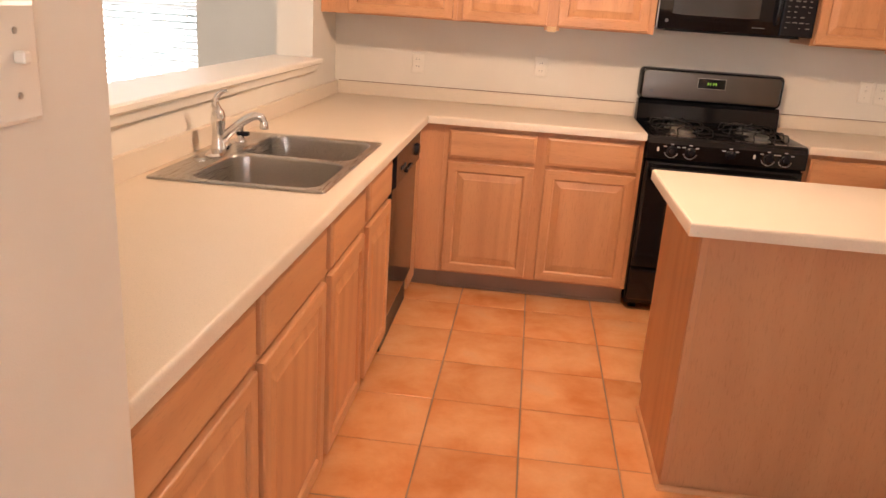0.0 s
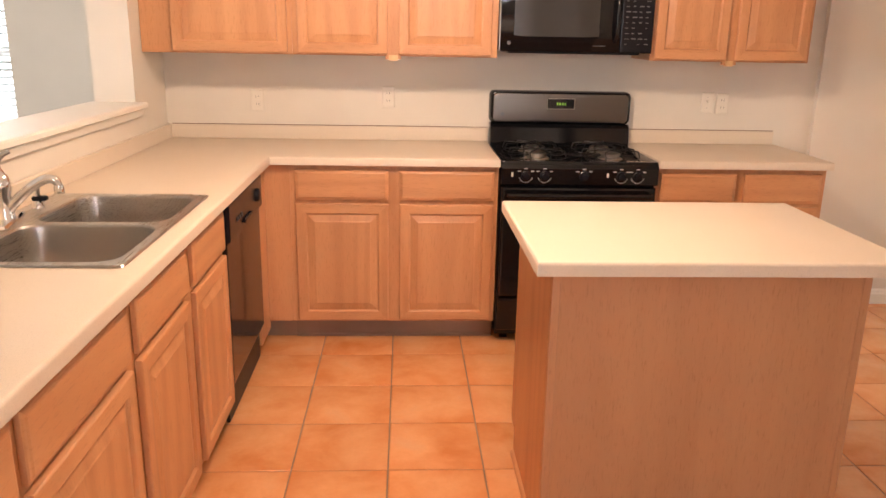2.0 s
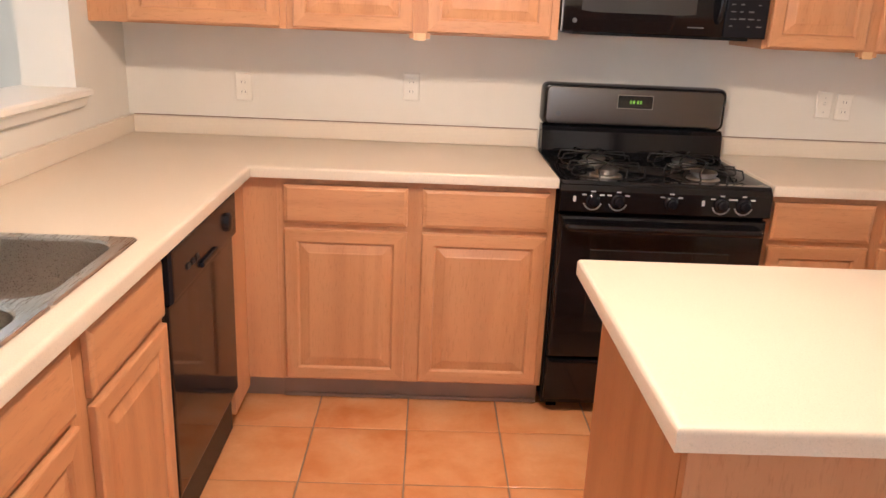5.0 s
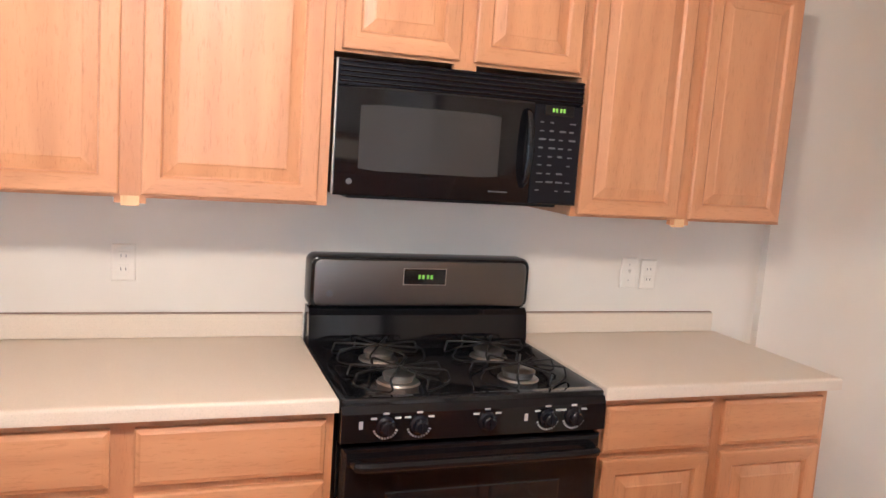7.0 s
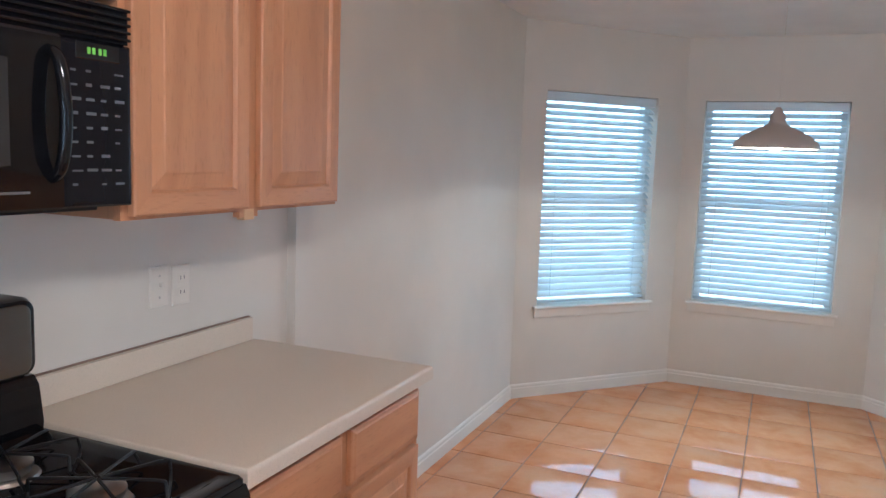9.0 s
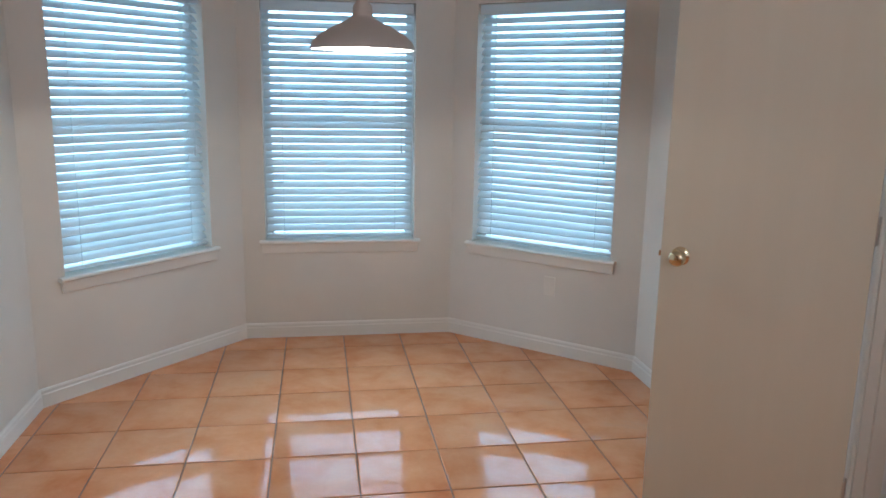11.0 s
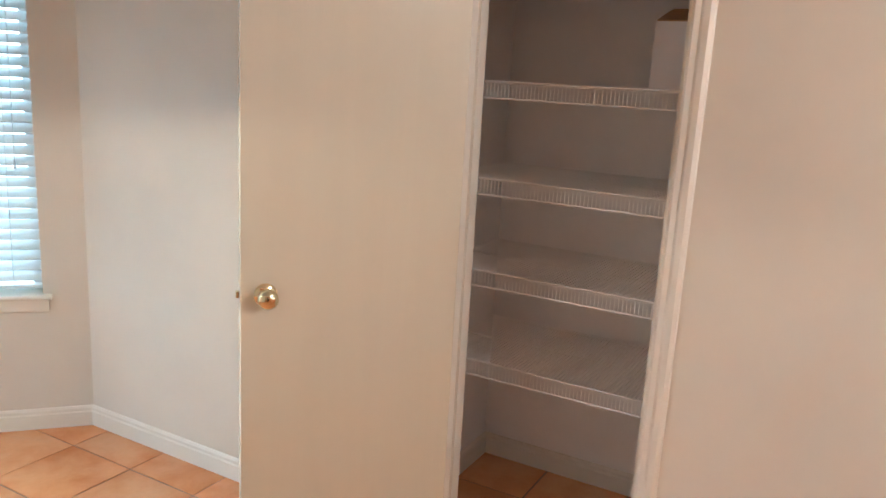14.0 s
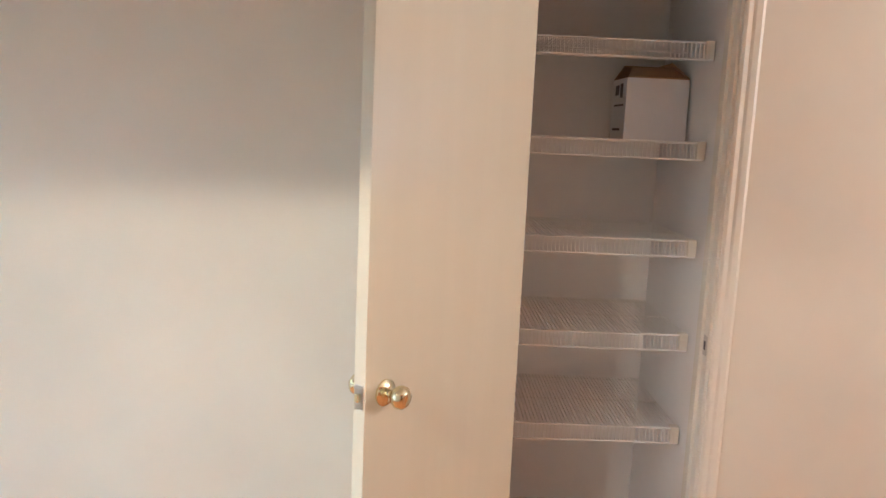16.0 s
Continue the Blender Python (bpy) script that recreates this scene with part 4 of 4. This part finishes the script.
    part("underside", boxes((0.05, w - 0.05, -0.33, -0.03, z0 - 0.010, z0 + 0.0015), bev=0.003), BLACK_MATT, ob)


microwave()

# ---- wall plates ----


def plate(m, kind, label):
    """A wall plate in the xz plane that faces -y."""
    name = {"outlet": "wall_outlet", "switch": "light_switch", "double": "light_switch", "blank": "wall_plate"}[kind]
    ob = thing(name, m, label, name.replace("_", " "), "wall plates")
    wdt = 0.116 if kind == "double" else 0.070
    part("plate", profile(-wdt / 2, wdt / 2, -0.057, 0.057, [(0, -0.0005), (0.001, -0.004), (0.005, -0.006)], True), WHITE, ob)
    if kind == "outlet":
        for z in (-0.020, 0.020):
            s = part("socket", boxes((-0.016, 0.016, -0.0085, -0.0058, z - 0.014, z + 0.014), bev=0.003), WHITE, ob)
            part("slot", boxes((-0.008, -0.006, -0.0090, -0.0084, z - 0.004, z + 0.006), (0.006, 0.008, -0.0090, -0.0084, z - 0.004, z + 0.006)), INK, s, "dark slots")
    elif kind in ("switch", "double"):
        for x in ((-0.023, 0.023) if kind == "double" else (0.0,)):
            part("toggle", boxes((x - 0.005, x + 0.005, -0.018, -0.0058, 0.0, 0.012), bev=0.002), WHITE, ob)
            for z in (-0.030, 0.030):
                part("screw", lathe(bmesh.new(), x, -0.006, z, [(0.0035, 0), (0.003, -0.0012)], 10, "y"), NICKEL, ob)
    return ob


plate(pose(0.487, 0, 1.140), "outlet", "white duplex outlet on the wall above the counter")
plate(pose(1.190, 0, 1.168), "outlet", "white duplex outlet on the wall beside the range")
plate(pose(2.955, 0, 1.163), "switch", "white toggle switch above the end counter")
plate(pose(3.040, 0, 1.157), "outlet", "white duplex outlet above the end counter")
plate(along(B2, B3) @ pose(0.68, 0, 0.400), "blank", "white wall plate below the bay window")
plate(pose(0.662, -3.835, 1.400, 0, 0, 90), "switch", "white switch plate on the wall end")

# ---- pantry ----


def wire_shelf(z):
    ob = thing("wire_shelf", pose(3.769, -3.805, z), "white vinyl-coated wire pantry shelf", "shelf", "pantry shelves")
    w, d, lip = 0.847, 0.530, 0.052
    bm = bmesh.new()
    for y, zz, r in ((d, 0.0, 0.0032), (d + 0.002, -lip, 0.0032), (0.02, -0.004, 0.003), (d * 0.5, -0.004, 0.003)):
        tube(bm, [(0.002, y, zz), (w - 0.002, y, zz)], r, 6)
    part("rail", bm, WIRE, ob)
    bm = bmesh.new()
    n = 66
    for k in range(n):
        x = 0.008 + (w - 0.016) * k / (n - 1)
        tube(bm, [(x, 0.004, 0.002), (x, d, 0.002), (x, d + 0.003, -lip)], 0.0018, 4)
    tagged(part("wire_grid", bm, WIRE, ob, "close-set white wires"), kind="stuff")
    for x in (0.001, w - 0.029):
        part("end_bracket", boxes((x, x + 0.028, d - 0.025, d + 0.008, -0.050, 0.006), bev=0.002), WHITE, ob)
    return ob


shelf = wire_shelf(1.872)
for z in (1.563, 1.250, 0.938, 0.618):
    copy_thing(shelf, pose(3.769, -3.805, z))


def carton(m):
    w, d, h = 0.213, 0.200, 0.205
    ob = thing("cardboard_box", m, "open white cardboard box with brown inside flaps on a wire shelf", "box")
    t = 0.004
    bm = bmesh.new()
    loft(bm, [[(i, i, z), (w - i, i, z), (w - i, d - i, z), (i, d - i, z)] for i, z in ((0, 0), (0, h), (t, h), (t, t))], True, True)
    part("carton", bm, CARD, ob)
    for pts in (((0.004, 0.0, h), (w - 0.004, 0.0, h), (w - 0.02, 0.06, h + 0.035), (0.03, 0.06, h + 0.035)), ((w, 0.004, h), (w, d - 0.004, h), (w - 0.055, d - 0.03, h + 0.052), (w - 0.055, 0.03, h + 0.052)), ((0.004, d, h), (w - 0.004, d, h), (w - 0.03, d - 0.07, h + 0.045), (0.02, d - 0.07, h + 0.045))):
        bm = bmesh.new()
        vs = [bm.verts.new(p) for p in pts]
        bm.faces.new(vs)
        g = bmesh.ops.extrude_face_region(bm, geom=bm.faces[:])
        bmesh.ops.translate(bm, verts=[q for q in g["geom"] if isinstance(q, bmesh.types.BMVert)], vec=(0, 0, 0.004))
        part("flap", bm, CARD_IN, ob, "brown raised flap")
    for a, b, z, dz in ((0.050, 0.085, 0.140, 0.048), (0.100, 0.150, 0.150, 0.034), (0.030, 0.160, 0.112, 0.006), (0.060, 0.160, 0.028, 0.008)):
        part("printed_bar", boxes((-0.0008, 0.0, a, b, z, z + dz)), INK, ob, "dark printed bar")
    return ob


carton(pose(3.987, -3.466, 1.567, 0, 0, 181))


def pantry_door():
    """Flush door, hinged at the east jamb and swung out into the nook."""
    hx, hy = PANTRY[1] - 0.026, -2.988
    ob = thing("door_1", pose(hx, hy, 0.012, 0, 0, 50.8), "cream painted flush pantry door, standing wide open", "door", "", "structure")
    w, h, t = 0.630, 2.020, 0.035
    part("leaf", boxes((0.004, w, 0.0, t, 0, h), bev=0.0015), DOOR, ob, "cream painted door leaf with faint wood grain")
    for s, y in ((1, t), (-1, 0.0)):
        knob = part("knob", lathe(bmesh.new(), w - 0.066, y, 0.955, [(0.010, 0.020 * s), (0.012, 0.030 * s), (0.023, 0.036 * s), (0.028, 0.046 * s), (0.027, 0.056 * s), (0.020, 0.064 * s), (0.008, 0.067 * s)], 24, "y"), BRASS, ob, "round polished brass knob", True)
        part("rose", lathe(bmesh.new(), w - 0.066, y, 0.955, [(0.032, 0.0), (0.032, 0.004 * s), (0.026, 0.009 * s), (0.011, 0.011 * s), (0.010, 0.022 * s)], 24, "y"), BRASS, knob, "", True)
    lp = part("latch_plate", boxes((w - 0.0005, w + 0.0015, t / 2 - 0.0125, t / 2 + 0.0125, 0.926, 0.984), bev=0.0006), NICKEL, ob, "dull metal latch plate")
    part("latch_bolt", boxes((w + 0.001, w + 0.011, t / 2 - 0.006, t / 2 + 0.006, 0.945, 0.965), bev=0.002), BRASS, lp)
    for z in (0.20, 1.05, 1.84):
        hg = part("hinge", lathe(bmesh.new(), 0.0, -0.004, z, [(0.0055, 0), (0.0055, 0.088)], 10), NICKEL, ob, "dull metal hinge", True)
        part("hinge_leaf", boxes((0.001, 0.0036, -0.002, 0.031, z + 0.001, z + 0.087)), NICKEL, hg)
    return ob


pantry_door()
sp = thing("strike_plate", pose(PANTRY[0] + 0.0142, -3.052, 0.968), "dull metal strike plate on the door jamb", "strike plate")
part("strike", boxes((0, 0.0016, -0.014, 0.016, -0.030, 0.030), bev=0.0006), NICKEL, sp)
part("bolt_hole", boxes((0.0014, 0.0022, -0.007, 0.007, -0.013, 0.013)), INK, sp, "dark bolt hole")

# ---- lamps ----


def pendant(x, y, z):
    ob = thing("pendant_lamp", pose(x, y, z), "grey-brown metal dome pendant lamp with a lit bulb", "lamp")
    rows_out = [(0.188, 0.0), (0.187, 0.010), (0.178, 0.027), (0.158, 0.047), (0.130, 0.065), (0.098, 0.082), (0.066, 0.097), (0.044, 0.110), (0.036, 0.120), (0.034, 0.150), (0.024, 0.164), (0.010, 0.186)]
    rows_in = [(0.186, 0.0), (0.184, 0.009), (0.175, 0.025), (0.155, 0.044), (0.127, 0.062), (0.095, 0.079), (0.063, 0.094), (0.040, 0.107), (0.010, 0.110)]
    bm = bmesh.new()
    n = 40
    loft(bm, [circle(0, 0, d, r, n) for r, d in rows_out], False, True)
    part("shade", bm, SHADE, ob, "", True)
    bm = bmesh.new()
    loft(bm, [circle(0, 0, d, r, n) for r, d in rows_in], False, True)
    part("reflector", bm, SHADE_IN, ob, "white inside of the shade", True)
    bm = lathe(bmesh.new(), 0, 0, 0.030, [(0.008, -0.042), (0.022, -0.036), (0.030, -0.018), (0.030, 0.002), (0.022, 0.020), (0.014, 0.034), (0.013, 0.050)], 18)
    part("bulb", bm, BULB, ob, "glowing clear glass bulb", True)
    part("socket", lathe(bmesh.new(), 0, 0, 0.058, [(0.016, 0.0), (0.018, 0.02), (0.018, 0.056)], 14), BLACK_PLASTIC, ob, "", True)
    top = CEIL - z
    part("cord", tube(bmesh.new(), [(0, 0, 0.18), (0, 0, top - 0.02)], 0.0013, 6), WALL, ob)
    part("canopy", lathe(bmesh.new(), 0, 0, top - 0.024, [(0.012, 0.0), (0.050, 0.006), (0.060, 0.016), (0.060, 0.0235)], 20), SHADE, ob, "", True)
    d = bpy.data.lights.new("pendant_light", "POINT")
    d.energy, d.color, d.shadow_soft_size = PENDANT_W, (1.0, 0.82, 0.60), 0.010
    lamp = new("pendant_light", d)
    lamp.location = (x, y, z + 0.036)


pendant(5.22, -1.50, 1.632)


# Fixture out of view, added for the kitchen's warm light; form and place guessed.
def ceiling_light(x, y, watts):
    ob = thing("ceiling_light", pose(x, y, CEIL), "unseen round flush ceiling light with a glowing white glass bowl, added to light the kitchen", "ceiling light")
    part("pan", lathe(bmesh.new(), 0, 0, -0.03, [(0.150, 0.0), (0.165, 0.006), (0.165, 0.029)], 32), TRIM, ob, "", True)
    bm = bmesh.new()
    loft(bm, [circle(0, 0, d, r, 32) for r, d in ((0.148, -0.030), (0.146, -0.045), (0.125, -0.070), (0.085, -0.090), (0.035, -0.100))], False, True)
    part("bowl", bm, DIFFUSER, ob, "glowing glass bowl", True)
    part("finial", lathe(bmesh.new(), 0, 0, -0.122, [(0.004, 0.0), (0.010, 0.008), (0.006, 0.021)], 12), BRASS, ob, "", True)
    d = bpy.data.lights.new("unseen_ceiling_lamp", "POINT")
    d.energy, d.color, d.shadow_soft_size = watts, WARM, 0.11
    lamp = new("unseen_ceiling_lamp", d)
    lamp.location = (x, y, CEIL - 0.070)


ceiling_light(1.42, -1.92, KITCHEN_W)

# ---- floor tiles ----
PITCH, TW = 0.344, 0.3387


def tile_mesh():
    bm = bmesh.new()
    h = TW / 2
    loft(bm, [[(-h + i, -h + i, z), (h - i, -h + i, z), (h - i, h - i, z), (-h + i, h - i, z)] for i, z in ((0, -0.0038), (0, -0.0022), (0.0015, -0.0006), (0.005, 0.0))], False, True)
    return finish("tile", bm, TILE, True)


def inside(x, y):
    if not (0.45 < x < 7.1):
        return False
    if y > (-0.40 if x < 3.3 else 0.1):
        return False
    if x < 2.75:
        return y > -6.2
    if 3.60 < x < 4.76 and y > -3.9:
        return True
    if y < -3.19:
        return False
    if x > B0[0] and (x - B0[0]) + (y - B0[1]) > 0.33:
        return False
    if x > B3[0] - 0.05 and (x - B3[0]) - (y - B3[1]) > 0.33:
        return False
    return True


tile_me = tile_mesh()
rnd = random.Random(11)
near, far = [], []
for i in range(-4, 20):
    for j in range(-16, 6):
        cx, cy = 1.226 + (i + 0.5) * PITCH, -1.477 + (j + 0.5) * PITCH
        if inside(cx, cy):
            (near if cy > -4.5 else far).append((cx, cy))
for cx, cy in near[:300]:
    t = new("tile", tile_me)
    t.parent = floor
    t.matrix_basis = pose(cx + rnd.uniform(-0.0006, 0.0006), cy + rnd.uniform(-0.0006, 0.0006), rnd.uniform(-0.0005, 0.0004), rnd.uniform(-0.06, 0.06), rnd.uniform(-0.06, 0.06), 90 * rnd.randrange(4))
bm = bmesh.new()
for cx, cy in far + near[300:]:
    h = TW / 2
    loft(bm, [[(cx - h + i, cy - h + i, z), (cx + h - i, cy - h + i, z), (cx + h - i, cy + h - i, z), (cx - h + i, cy + h - i, z)] for i, z in ((0, -0.0038), (0, -0.0022), (0.005, 0.0))], False, True)
rest = part("tiles", bm, TILE, floor, "terracotta tiles farther off")
tagged(rest, kind="stuff")
